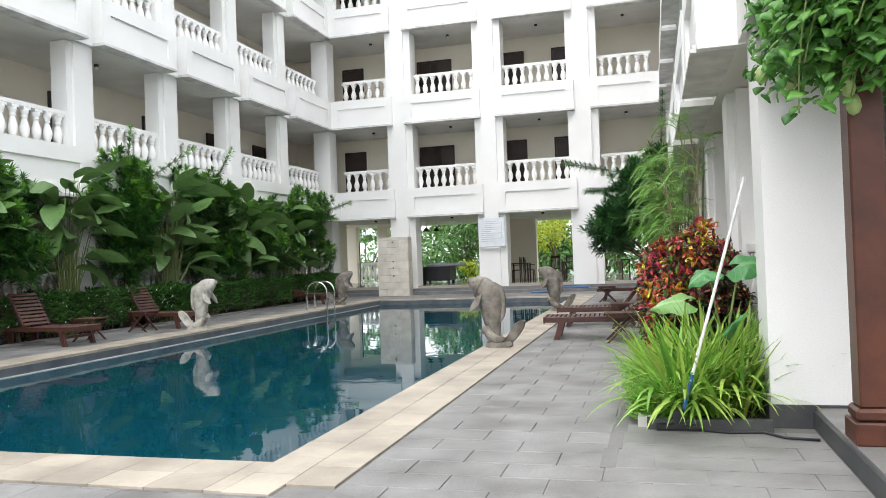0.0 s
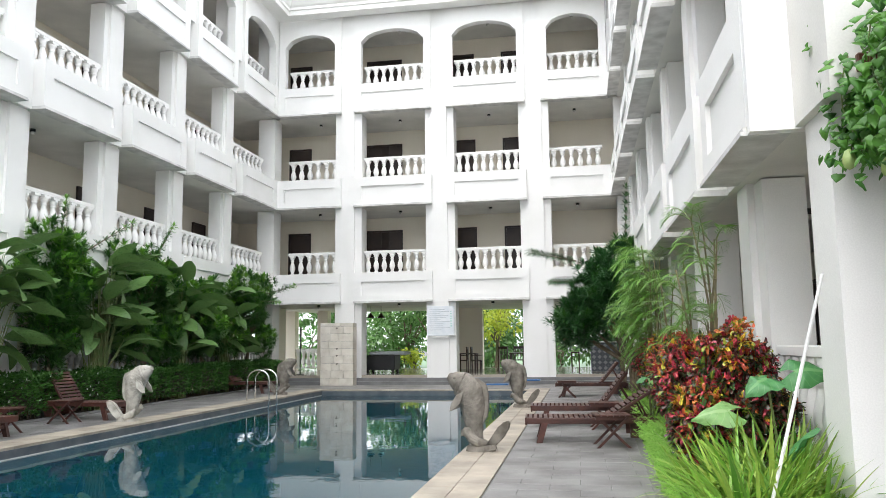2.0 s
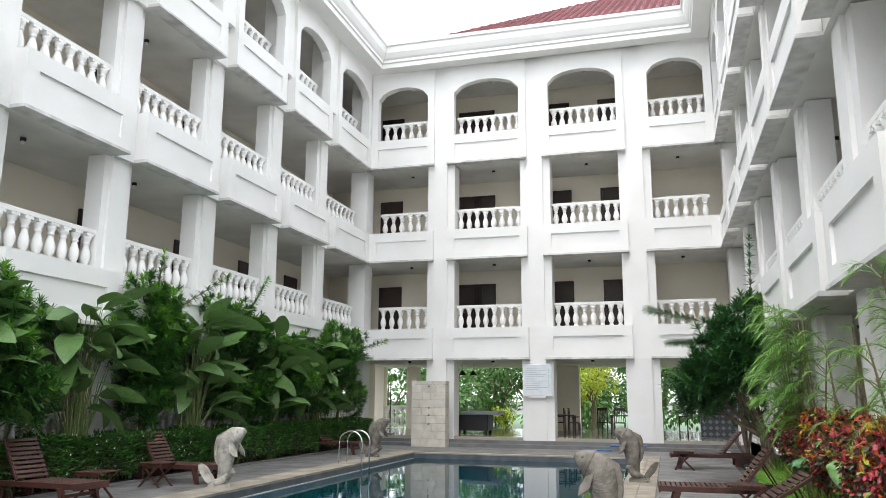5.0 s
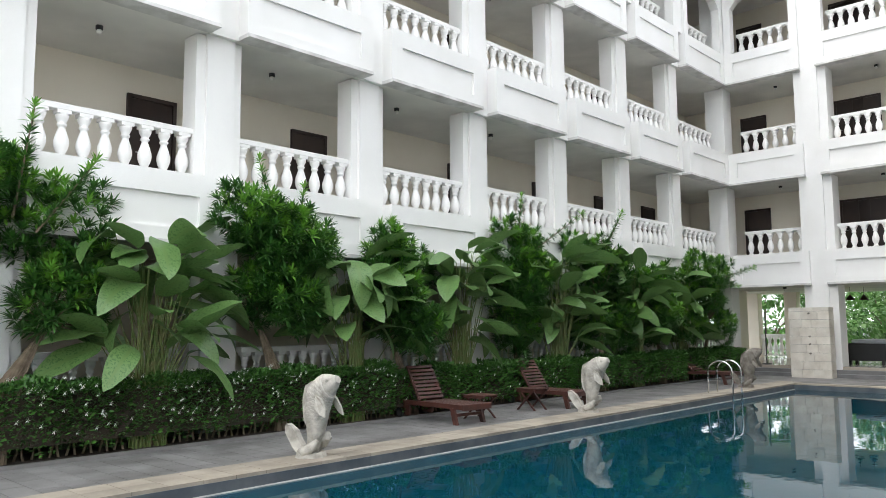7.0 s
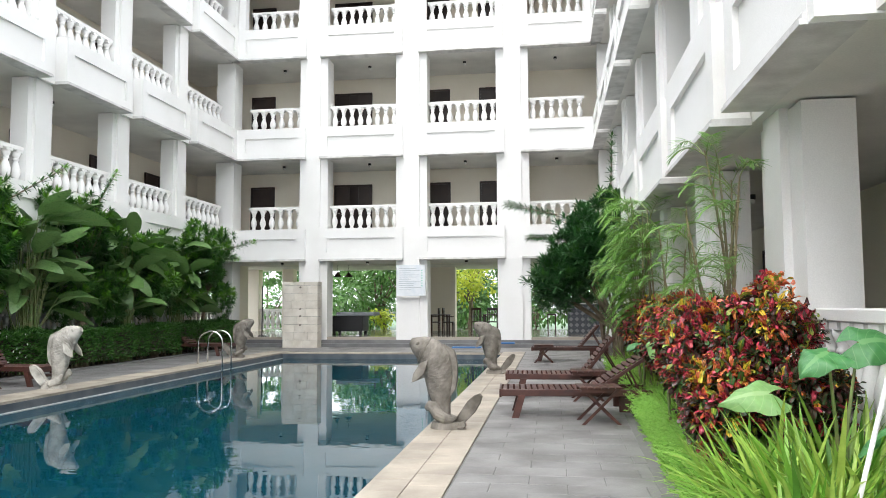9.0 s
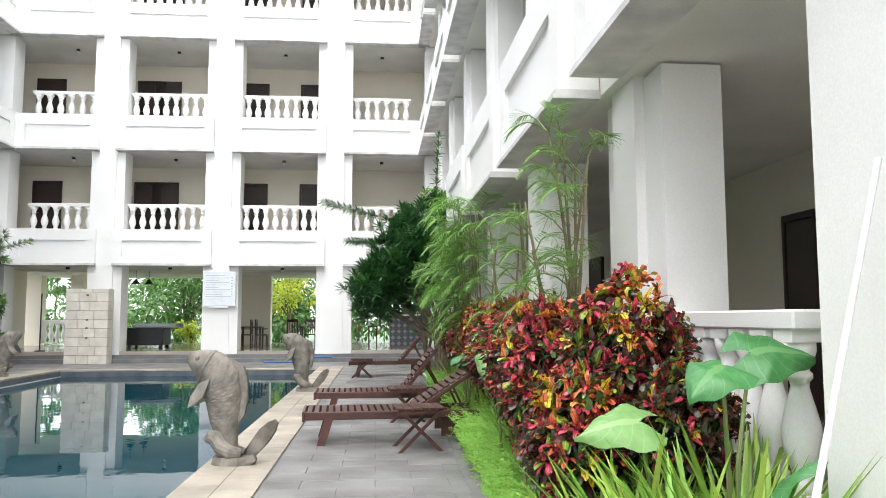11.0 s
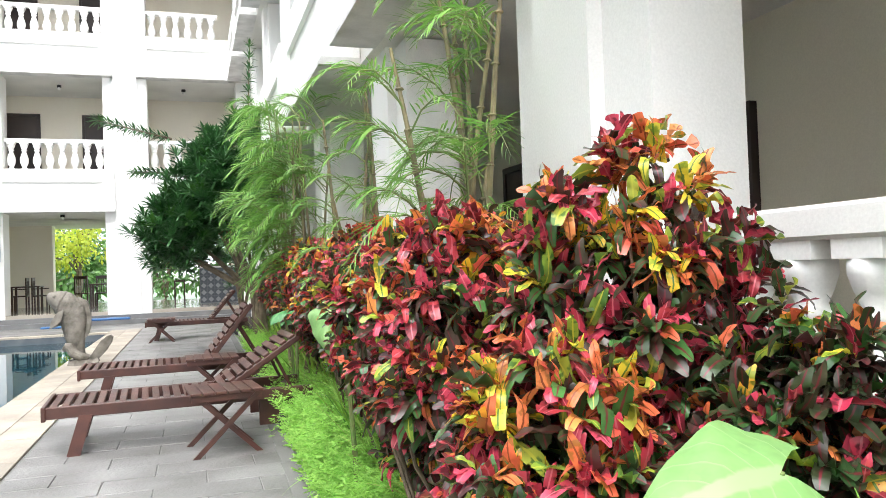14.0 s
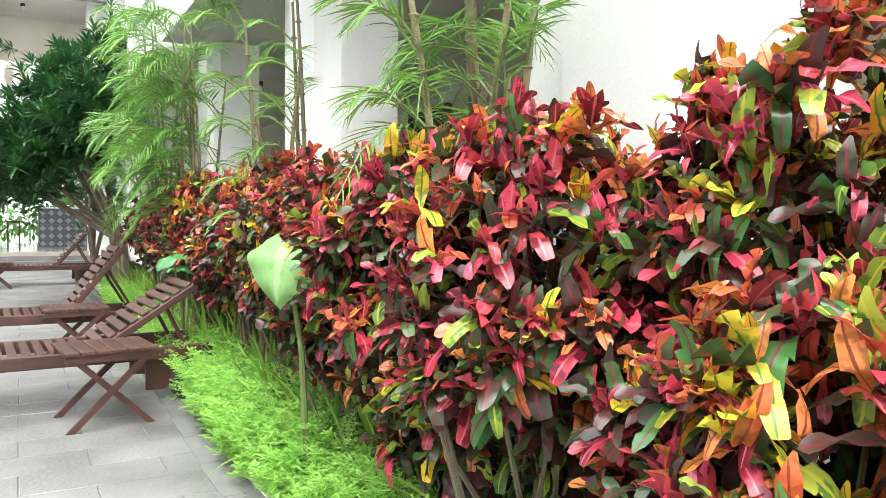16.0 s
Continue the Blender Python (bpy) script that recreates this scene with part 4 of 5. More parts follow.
def blade(length, width, segs, wide_at=0.45, droop=0.3, fold=0.15, curl=0.0, sharp=1.0, wave=0.0):
    """A leaf along +y, across x, with its upper side to +z."""
    vs, us = [], []
    y = z = 0.0
    ang = 0.0
    last = 0.0
    for i in range(segs + 1):
        f = i / segs if sharp > 0.55 else 0.5 - 0.5 * math.cos(math.pi * i / segs)
        w = (math.sin(math.pi * f ** (math.log(0.5) / math.log(wide_at))) ** sharp if 0 < f < 1 else 0.04) * width / 2
        ang = -droop * f * 1.6
        if i:
            y += math.cos(ang) * length * (f - last)
            z += math.sin(ang) * length * (f - last)
        last = f
        wv = 1.6 * wave * w * math.sin(f * 13.0 + 9.0 * wave)
        for s in (-1, 0, 1):
            vs.append((s * w, y, z + abs(s) * w * fold + s * w * curl * f + abs(s) * wv * s))
            us.append((0.5 + 0.5 * s, f))
    fs = []
    for i in range(segs):
        for c in (0, 1):
            a = 3 * i + c
            fs.append((a, a + 1, a + 4, a + 3))
    return np.array(vs), np.array(fs), np.array(us)


def aim(p, d, size=1.0, roll=0.0, up=Vector((0, 0, 1))):
    """A leaf's pose at p, growing along d."""
    d = Vector(d).normalized()
    x = d.cross(up)
    x = x.normalized() if x.length > 1e-4 else Vector((1, 0, 0))
    z = x.cross(d)
    m = Matrix((x, d, z)).transposed().to_4x4()
    return Matrix.Translation(p) @ m @ Matrix.Rotation(roll, 4, "Y") @ Matrix.Diagonal((size, size, size, 1))


def heart(length, width, droop=0.35):
    vs, us = [], []
    R_, C = 14, 8
    for i in range(R_ + 1):
        f = i / R_
        w = width / 2 * min(1.0, 0.55 + 2.2 * f) * (1 - max(0, (f - 0.25) / 0.75) ** 1.7)
        if i == 0:
            w *= 0.72
        for c in range(C + 1):
            s = 2 * c / C - 1
            y = length * (f - 0.3 + 0.3 * (1 - abs(s)) ** 0.7 * (1 - f) ** 1.5)
            z = -droop * length * (max(0, f - 0.2) ** 2) - 0.16 * width * s * s + 0.05 * width * abs(s) + 0.012 * math.sin(f * 17 + s * 2) * abs(s)
            vs.append((s * w, y, z))
            us.append((0.5 + 0.5 * s, f))
    fs = [(i * (C + 1) + c, i * (C + 1) + c + 1, (i + 1) * (C + 1) + c + 1, (i + 1) * (C + 1) + c) for i in range(R_) for c in range(C)]
    return np.array(vs), np.array(fs), np.array(us)


G_FERN = leaf_mat("bright_fern_green", [(0.3, 0.58, 0.09), (0.42, 0.68, 0.15), (0.22, 0.48, 0.07)], 0.6, trans=0.45)
G_LILY = leaf_mat("strap_leaf_green", [(0.14, 0.34, 0.03), (0.26, 0.48, 0.07), (0.4, 0.52, 0.1), (0.09, 0.24, 0.03)], 0.4, trans=0.3)
G_DARK = leaf_mat("dark_shrub_green", [(0.04, 0.13, 0.022), (0.07, 0.19, 0.03), (0.025, 0.085, 0.018)], 0.4, trans=0.2)
G_TREE = leaf_mat("deep_needle_green", [(0.035, 0.11, 0.03), (0.06, 0.17, 0.05), (0.025, 0.08, 0.022)], 0.4, trans=0.15)
G_TIP = leaf_mat("fresh_tip_green", [(0.13, 0.32, 0.035), (0.2, 0.42, 0.055)], 0.4, trans=0.3)
G_PADDLE = leaf_mat("paddle_leaf_green", [(0.045, 0.14, 0.04), (0.075, 0.2, 0.05), (0.17, 0.28, 0.09), (0.04, 0.11, 0.03)], 0.4, vein=(0.14, 0.24, 0.07), trans=0.18, ribs=14, rib_mix=0.22, mottle=(0.07, 0.16, 0.04))
G_PALM = leaf_mat("areca_palm_green", [(0.16, 0.36, 0.06), (0.27, 0.48, 0.1), (0.1, 0.26, 0.05)], 0.45, trans=0.3)
G_HEDGE = leaf_mat("hedge_green", [(0.05, 0.14, 0.024), (0.085, 0.22, 0.035), (0.028, 0.09, 0.018)], 0.45, trans=0.2)
G_VINE = leaf_mat("vine_green", [(0.07, 0.22, 0.03), (0.12, 0.3, 0.04), (0.05, 0.16, 0.03)], 0.4, trans=0.3)
G_WOOD = leaf_mat("garden_tree_green", [(0.07, 0.17, 0.032), (0.12, 0.26, 0.06), (0.2, 0.34, 0.11), (0.04, 0.11, 0.025)], 0.5, trans=0.3)
G_LIME = leaf_mat("yellow_green_leaf", [(0.42, 0.5, 0.04), (0.55, 0.58, 0.06), (0.35, 0.46, 0.05)], 0.5, trans=0.4)
C_YEL = leaf_mat("croton_yellow", [(0.8, 0.5, 0.03), (0.7, 0.62, 0.05), (0.85, 0.36, 0.04), (0.5, 0.56, 0.05)], 0.32, vein=(0.1, 0.2, 0.03), trans=0.25, mottle=(0.2, 0.3, 0.03))
C_ORA = leaf_mat("croton_orange", [(0.76, 0.2, 0.06), (0.7, 0.1, 0.08), (0.8, 0.32, 0.08), (0.64, 0.08, 0.08)], 0.32, vein=(0.25, 0.06, 0.02), trans=0.25, mottle=(0.3, 0.12, 0.02))
C_RED = leaf_mat("croton_red", [(0.5, 0.035, 0.065), (0.64, 0.075, 0.13), (0.34, 0.02, 0.05), (0.58, 0.07, 0.08), (0.16, 0.012, 0.022)], 0.3, vein=(0.62, 0.14, 0.17), trans=0.2, mottle=(0.1, 0.012, 0.02))
C_GRN = leaf_mat("croton_green_yellow", [(0.2, 0.32, 0.04), (0.36, 0.44, 0.05), (0.1, 0.22, 0.04), (0.5, 0.5, 0.06)], 0.32, vein=(0.5, 0.5, 0.06), trans=0.25, mottle=(0.06, 0.16, 0.03))
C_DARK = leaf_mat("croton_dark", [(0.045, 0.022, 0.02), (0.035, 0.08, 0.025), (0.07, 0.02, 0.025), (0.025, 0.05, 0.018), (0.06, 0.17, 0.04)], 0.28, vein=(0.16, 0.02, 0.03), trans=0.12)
EAR = leaf_mat("elephant_ear_green", [(0.06, 0.24, 0.07), (0.1, 0.3, 0.09)], 0.4, vein=(0.17, 0.38, 0.14), trans=0.3, ribs=6, rib_mix=0.6, mottle=(0.07, 0.25, 0.08))
EARPALE = leaf_mat("pale_elephant_ear_green", [(0.24, 0.46, 0.14), (0.28, 0.5, 0.18)], 0.45, vein=(0.38, 0.57, 0.25), trans=0.35, ribs=6, rib_mix=0.6, mottle=(0.27, 0.48, 0.16))
STEMG = mat("green_stem", (0.14, 0.22, 0.06), 0.5, second=(0.2, 0.2, 0.08), scale=8, bump=0.2)
CANE = mat("ringed_brown_cane", (0.24, 0.2, 0.1), 0.6, second=(0.12, 0.1, 0.06), scale=12, fine=40, bump=0.3)

# beds
kx = lambda y: 0.46 + 0.036 * (y - 7.3) - 0.0011 * (y - 7.3) ** 2
bm = bmesh.new()
vs = [bm.verts.new(p) for p in ((kx(7.2) + 0.03, 7.2, 0.03), (1.37, 7.2, 0.03), (1.37, 29.4, 0.03), (kx(29.4) + 0.03, 29.4, 0.03))]
bm.faces.new(vs)
structure("ground_bed_east", bm, SOIL_INFILL, "dark soil of the planting bed along the wing")
structure("ground_bed_west", boxed(-12.4, -11.38, -6, 29.4, -0.05, 0.03), SOIL_INFILL, "dark soil of the planting bed along the wing")
bm = bmesh.new()
for k in range(38):
    y0 = 7.2 + 0.58 * k
    vs = [bm.verts.new(p) for z in (-0.05, 0.075) for p in ((kx(y0) - 0.07, y0, z), (kx(y0) + 0.03, y0, z), (kx(y0) + 0.03, y0 + 0.574, z), (kx(y0) - 0.07, y0 + 0.574, z))]
    for f in ((3, 2, 1, 0), (4, 5, 6, 7), (0, 1, 5, 4), (1, 2, 6, 5), (2, 3, 7, 6), (3, 0, 4, 7)):
        bm.faces.new([vs[i] for i in f])
structure("trim_bed_kerb", bm, STAIN, "low weathered concrete kerb of the planting bed")
structure("trim_bed_end", boxed(kx(7.2), 1.36, 7.12, 7.2, -0.05, 0.08), KERBDARK, "dark end kerb of the planting bed")
structure("trim_bed_kerb_west", boxed(-11.38, -11.3, -6, 29.4, -0.05, 0.05), JOINT, "low weathered concrete kerb of the hedge bed")
bm = bmesh.new()
for k in range(40):
    y0 = 6.0 + 0.5 * k
    x = kx(y0) - 0.24
    box(bm, x, x + 0.1, y0, y0 + 0.494, -0.05, 0.003)
structure("trim_drain", bm, JOINT, "dark slotted drain cover along the bed")

# crotons
CT = [blade(1.0, 0.25 + 0.05 * (k % 3), 10, 0.58, (0.3, 0.7, 1.0, 1.6, -0.8, 0.1)[k], (0.35, 0.2, -0.3, 0.45, 0.3, 0.5)[k], (0.7, -0.6, 0.4, 0.9, -0.8, -0.4)[k], 0.42, 0.28 + 0.06 * k) for k in range(6)]


def croton(x, y, rx, ry, z0, z1, tips, bright, seed, lsize=0.15):
    rnd = random.Random(seed)
    t = thing("croton_shrub", "croton shrub with curled red, orange, yellow and dark leaves", "shrub", "croton hedge", at=pose(x, y, 0.02))
    sets = [Foliage() for _ in range(5)]
    stems = bmesh.new()
    zc, rz = (z0 + z1) / 2, (z1 - z0) / 2
    pts = []
    for i in range(tips):
        while True:
            p = Vector((rnd.uniform(-1, 1), rnd.uniform(-1, 1), rnd.uniform(-1, 1)))
            if p.length < 1:
                break
        p = p.normalized() * (p.length ** 0.45)
        pts.append((Vector((p.x * rx, p.y * ry, zc + p.z * rz + 0.06 * math.sin(5 * p.x + 3 * p.y + seed))), p))
    for i, (q, p) in enumerate(pts):
        out = Vector((p.x * 0.8, p.y * 0.8, p.z * 0.4 + 0.75)).normalized()
        if i % 14 == 0:
            tube(stems, [(rnd.uniform(-0.2, 0.2), rnd.uniform(-0.25, 0.25), 0), (q.x * 0.5 + rnd.uniform(-0.06, 0.06), q.y * 0.5, q.z * 0.55), tuple(q)], [0.011, 0.008, 0.004], 6)
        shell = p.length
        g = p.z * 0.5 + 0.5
        a0 = rnd.uniform(0, 6.28)
        mood = rnd.random()
        n = rnd.randint(11, 15)
        for k in range(n):
            ring = k / n
            az = a0 + k * 2.4
            side = Vector((math.cos(az), math.sin(az), 0))
            d = (out * (1.15 - 1.0 * ring) + side * (0.35 + 0.85 * ring)).normalized()
            size = lsize * rnd.uniform(0.65, 1.15) * (0.7 + 0.45 * ring)
            # older inner and lower leaves go dark; the colour also deepens shade there
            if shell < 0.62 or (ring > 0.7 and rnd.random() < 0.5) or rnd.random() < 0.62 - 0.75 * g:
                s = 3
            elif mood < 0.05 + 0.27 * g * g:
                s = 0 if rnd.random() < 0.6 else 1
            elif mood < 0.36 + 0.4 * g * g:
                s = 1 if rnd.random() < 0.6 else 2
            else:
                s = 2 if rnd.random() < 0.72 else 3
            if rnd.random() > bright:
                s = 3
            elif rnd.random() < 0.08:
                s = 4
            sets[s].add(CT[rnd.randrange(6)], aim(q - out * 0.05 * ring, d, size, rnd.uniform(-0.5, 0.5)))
    part("stem", stems, BARK, t)
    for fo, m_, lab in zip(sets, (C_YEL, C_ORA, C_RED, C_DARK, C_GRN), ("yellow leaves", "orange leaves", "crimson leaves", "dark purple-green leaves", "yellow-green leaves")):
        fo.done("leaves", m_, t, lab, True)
    return t


for i, (x, y, rx, ry, z0, z1, n, br) in enumerate((
        (1.0, 9.15, 0.34, 0.36, 0.7, 1.58, 100, 0.92), (1.14, 8.7, 0.24, 0.28, 0.5, 1.14, 50, 0.35), (0.66, 9.0, 0.24, 0.32, 0.4, 1.1, 75, 0.9),
        (0.74, 9.75, 0.36, 0.42, 0.55, 1.44, 115, 0.9), (0.8, 10.55, 0.4, 0.46, 0.55, 1.46, 115, 0.9), (0.9, 11.4, 0.4, 0.5, 0.55, 1.44, 105, 0.88),
        (0.97, 12.4, 0.4, 0.55, 0.64, 1.48, 95, 0.88), (1.0, 13.5, 0.4, 0.6, 0.62, 1.48, 90, 0.88), (1.02, 14.7, 0.4, 0.6, 0.6, 1.5, 85, 0.85),
        (1.05, 16.0, 0.4, 0.65, 0.6, 1.5, 80, 0.8), (1.06, 17.4, 0.4, 0.7, 0.6, 1.5, 70, 0.75), (0.7, 10.15, 0.16, 0.28, 0.4, 0.8, 34, 0.7))):
    croton(x, y, rx, ry, z0, z1, int(n * 2.0), br, 20 + i, 0.126 if y < 12 else 0.135)

# strap-leaved lilies
LT = [blade(1.0, 0.042, 9, 0.35, 0.25 + 0.45 * k, 0.35, 0, 0.6) for k in range(3)]


def lily(x, y, n, h, seed):
    rnd = random.Random(seed)
    t = thing("lily_clump", "clump of arching bright green strap leaves", "plant", "lily clumps", at=pose(x, y, 0.02))
    fo = Foliage()
    for i in range(n):
        az = rnd.uniform(0, 6.28)
        tilt = rnd.uniform(0.05, 0.58)
        d = Vector((math.cos(az) * tilt, math.sin(az) * tilt, 1))
        fo.add(LT[rnd.randrange(3)], aim(Vector((math.cos(az), math.sin(az), 0)) * rnd.uniform(0, 0.1), d, h * rnd.uniform(0.65, 1.1), rnd.uniform(-0.4, 0.4)))
    fo.done("leaves", G_LILY, t)


rnd = random.Random(3)
for k in range(34):
    lily(rnd.uniform(0.6, 1.28), 7.3 + 1.3 * (k / 34) ** 0.9 + rnd.uniform(-0.05, 0.05), 30, rnd.uniform(0.75, 0.97), 100 + k)
for k in range(30):
    yy = 8.6 + 0.42 * k
    lily(kx(yy) + rnd.uniform(0.24, 0.36), yy, 24, rnd.uniform(0.5, 0.72), 200 + k)
    lily(kx(yy) + rnd.uniform(0.4, 0.55), yy + 0.2, 22, rnd.uniform(0.55, 0.8), 240 + k)

# feathery fern edging
NEEDLE = blade(1.0, 0.3, 1, 0.5, 0.1, 0.2)
NEEDLE = (NEEDLE[0][[0, 2, 5, 3]] * np.array((1, 1, 1)) + np.array(((-0.02, 0, 0), (0.02, 0, 0), (0.1, 0, 0), (-0.1, 0, 0))), np.array(((0, 1, 2, 3),)), NEEDLE[2][[0, 2, 5, 3]])
for k in range(14):
    fo = Foliage()
    y0 = 7.25 + 0.95 * k
    t = thing("fern_edging", "fluffy light green asparagus fern edging the bed", "fern", "fern edging", at=pose(kx(y0), y0, 0.02))
    for i in range(150 if k < 7 else 60):
        base = Vector((rnd.uniform(-0.1, 0.42), rnd.uniform(0, 0.97), 0))
        az = rnd.uniform(0, 6.28)
        lean = Vector((math.cos(az) * 0.12 - 0.1, math.sin(az) * 0.12, 0))
        h = rnd.uniform(0.28, 0.52)
        for j in range(15):
            f = (j + 1) / 15
            p = base + lean * f * f + Vector((rnd.gauss(0, 0.018), rnd.gauss(0, 0.018), h * (f - 0.25 * f * f)))
            r = 0.05 * (1.1 - f) + 0.02
            for q in range(10):
                a = rnd.uniform(0, 6.28)
                fo.add(NEEDLE, aim(p, (math.cos(a), math.sin(a), rnd.uniform(0.0, 0.9)), r * rnd.uniform(0.6, 1.1), rnd.uniform(-1, 1)))
    fo.done("fronds", G_FERN, t, "", True)


def elephant_ear(x, y, leaves, label, material=EAR):
    t = thing("elephant_ear", label, "plant", "elephant ears", at=pose(x, y, 0.02))
    for (lx, ly, lz, dx, dy, dz, L_, W_, roll) in leaves:
        b = bmesh.new()
        tube(b, [(0, 0, 0), (lx * 0.35, ly * 0.35, lz * 0.6), (lx, ly, lz)], [0.016, 0.012, 0.007], 7)
        s = part("stalk", b, STEMG, t)
        fo = Foliage()
        fo.add(heart(L_, W_), aim(Vector((lx, ly, lz)), (dx, dy, dz), 1.0, roll))
        fo.done("leaf", material, s)


elephant_ear(1.12, 8.15, ((-0.12, -0.22, 1.16, -0.8, -0.5, -0.25, 0.32, 0.3, -0.25), (0.16, 0.1, 1.2, 0.9, -0.3, 0.15, 0.4, 0.36, 0.7), (0.0, -0.3, 0.62, 0.3, -0.4, 0.9, 0.4, 0.26, 0.3)),
             "elephant ear with broad dark green veined leaves by the balustrade")
elephant_ear(0.9, 8.45, ((-0.1, -0.08, 0.88, -0.85, -0.1, 0.02, 0.42, 0.32, -0.6),), "elephant ear with one broad pale green leaf", EARPALE)
elephant_ear(0.62, 11.15, ((-0.1, 0.0, 1.08, -0.35, -0.35, -0.55, 0.34, 0.42, 0.15),), "elephant ear with one broad pale green leaf among crotons", EARPALE)
elephant_ear(0.7, 14.2, ((-0.1, 0.0, 0.9, -0.5, -0.5, -0.1, 0.3, 0.26, 0.2), (0.05, 0.2, 0.8, -0.5, 0.5, 0.1, 0.28, 0.24, 0.0)), "small elephant ear beside the lounger")

# areca palms
LEAFLET = [blade(1.0, 0.06, 4, 0.4, 0.2 + 0.3 * k, 0.4, 0, 0.7) for k in range(2)]


def areca(x, y, canes, height, seed, fronds, flen, label):
    rnd = random.Random(seed)
    t = thing("areca_palm", label, "palm", "areca palms", at=pose(x, y, 0.02))
    for c in range(canes):
        b = bmesh.new()
        bx, by = rnd.uniform(-0.18, 0.18), rnd.uniform(-0.2, 0.2)
        lx, ly = rnd.uniform(-0.3, 0.2), rnd.uniform(-0.35, 0.35)
        h = height * rnd.uniform(0.55, 1.0)
        pts = [Vector((bx + lx * f * f, by + ly * f * f, h * f)) for f in (0, 0.2, 0.4, 0.6, 0.8, 1.0)]
        tube(b, pts, [0.017, 0.016, 0.016, 0.014, 0.012, 0.008], 7)
        for k in range(1, 12):
            p = pts[0].lerp(pts[-1], k / 12)
            f = k / 12
            p = Vector((bx + lx * f * f, by + ly * f * f, h * f))
            lathe(b, [(0.016, -0.006), (0.021, 0), (0.016, 0.006)], 7, Matrix.Translation(p))
        part("cane", b, CANE, t)
        fo = Foliage()
        rb = bmesh.new()
        for k in range(fronds):
            f0 = rnd.uniform(0.62, 1.0)
            o = Vector((bx + lx * f0 * f0, by + ly * f0 * f0, h * f0))
            az = rnd.uniform(0, 6.28)
            if math.cos(az) > 0.5:
                az += math.pi
            L_ = flen * rnd.uniform(0.6, 1.0)
            up = rnd.uniform(0.6, 1.3)
            pts2 = []
            for j in range(17):
                f = j / 16
                r = L_ * f * (0.85 - 0.1 * f)
                pts2.append(o + Vector((math.cos(az) * r, math.sin(az) * r, L_ * (up * f - 0.95 * f * f))))
            tube(rb, pts2[::4], [0.006, 0.005, 0.004, 0.003, 0.002], 4)
            for j in range(3, 17):
                d = (pts2[j] - pts2[j - 1]).normalized()
                side = d.cross(Vector((0, 0, 1))).normalized()
                ll = 0.3 * flen * math.sin(math.pi * (0.15 + 0.8 * j / 17)) * rnd.uniform(0.8, 1.1)
                for s in (-1, 1):
                    fo.add(LEAFLET[rnd.randrange(2)], aim(pts2[j], d * 0.75 + side * s * 0.8 + Vector((0, 0, 0.15)), ll, s * 0.3))
        tagged(part("frond_rib", rb, STEMG, t), kind="stuff")
        fo.done("frond", G_PALM, t, "", True)


areca(1.05, 10.5, 9, 2.95, 5, 6, 0.6, "tall thin areca palm with bare ringed canes and feathery tops")
areca(0.95, 15.2, 10, 2.9, 6, 8, 0.9, "bushy bright green areca palm with arching feathery fronds")
areca(1.05, 12.9, 5, 2.6, 7, 4, 0.6, "thin areca palm with bare ringed canes")
areca(0.95, 17.3, 7, 3.4, 9, 7, 0.95, "bushy bright green areca palm against the dark tree")

# whorled shrubs and trees
WT = [blade(1.0, 0.2, 3, 0.45, 0.1 + 0.2 * k, 0.3, 0, 0.7) for k in range(2)]


def whorl(fo, p, d, size, rnd, n=20, spread=1.0):
    d = d.normalized()
    s = d.cross(Vector((0.3, 0.7, 0.2))).normalized()
    u = s.cross(d)
    for k in range(n):
        a = k * 2.4
        f = k / n
        fo.add(WT[k % 2], aim(p - d * 0.1 * size * 4 * f, d * (1.1 - 0.9 * f) + (s * math.cos(a) + u * math.sin(a)) * (0.35 + 0.6 * f) * spread, size * rnd.uniform(0.8, 1.1), rnd.uniform(-0.4, 0.4)))


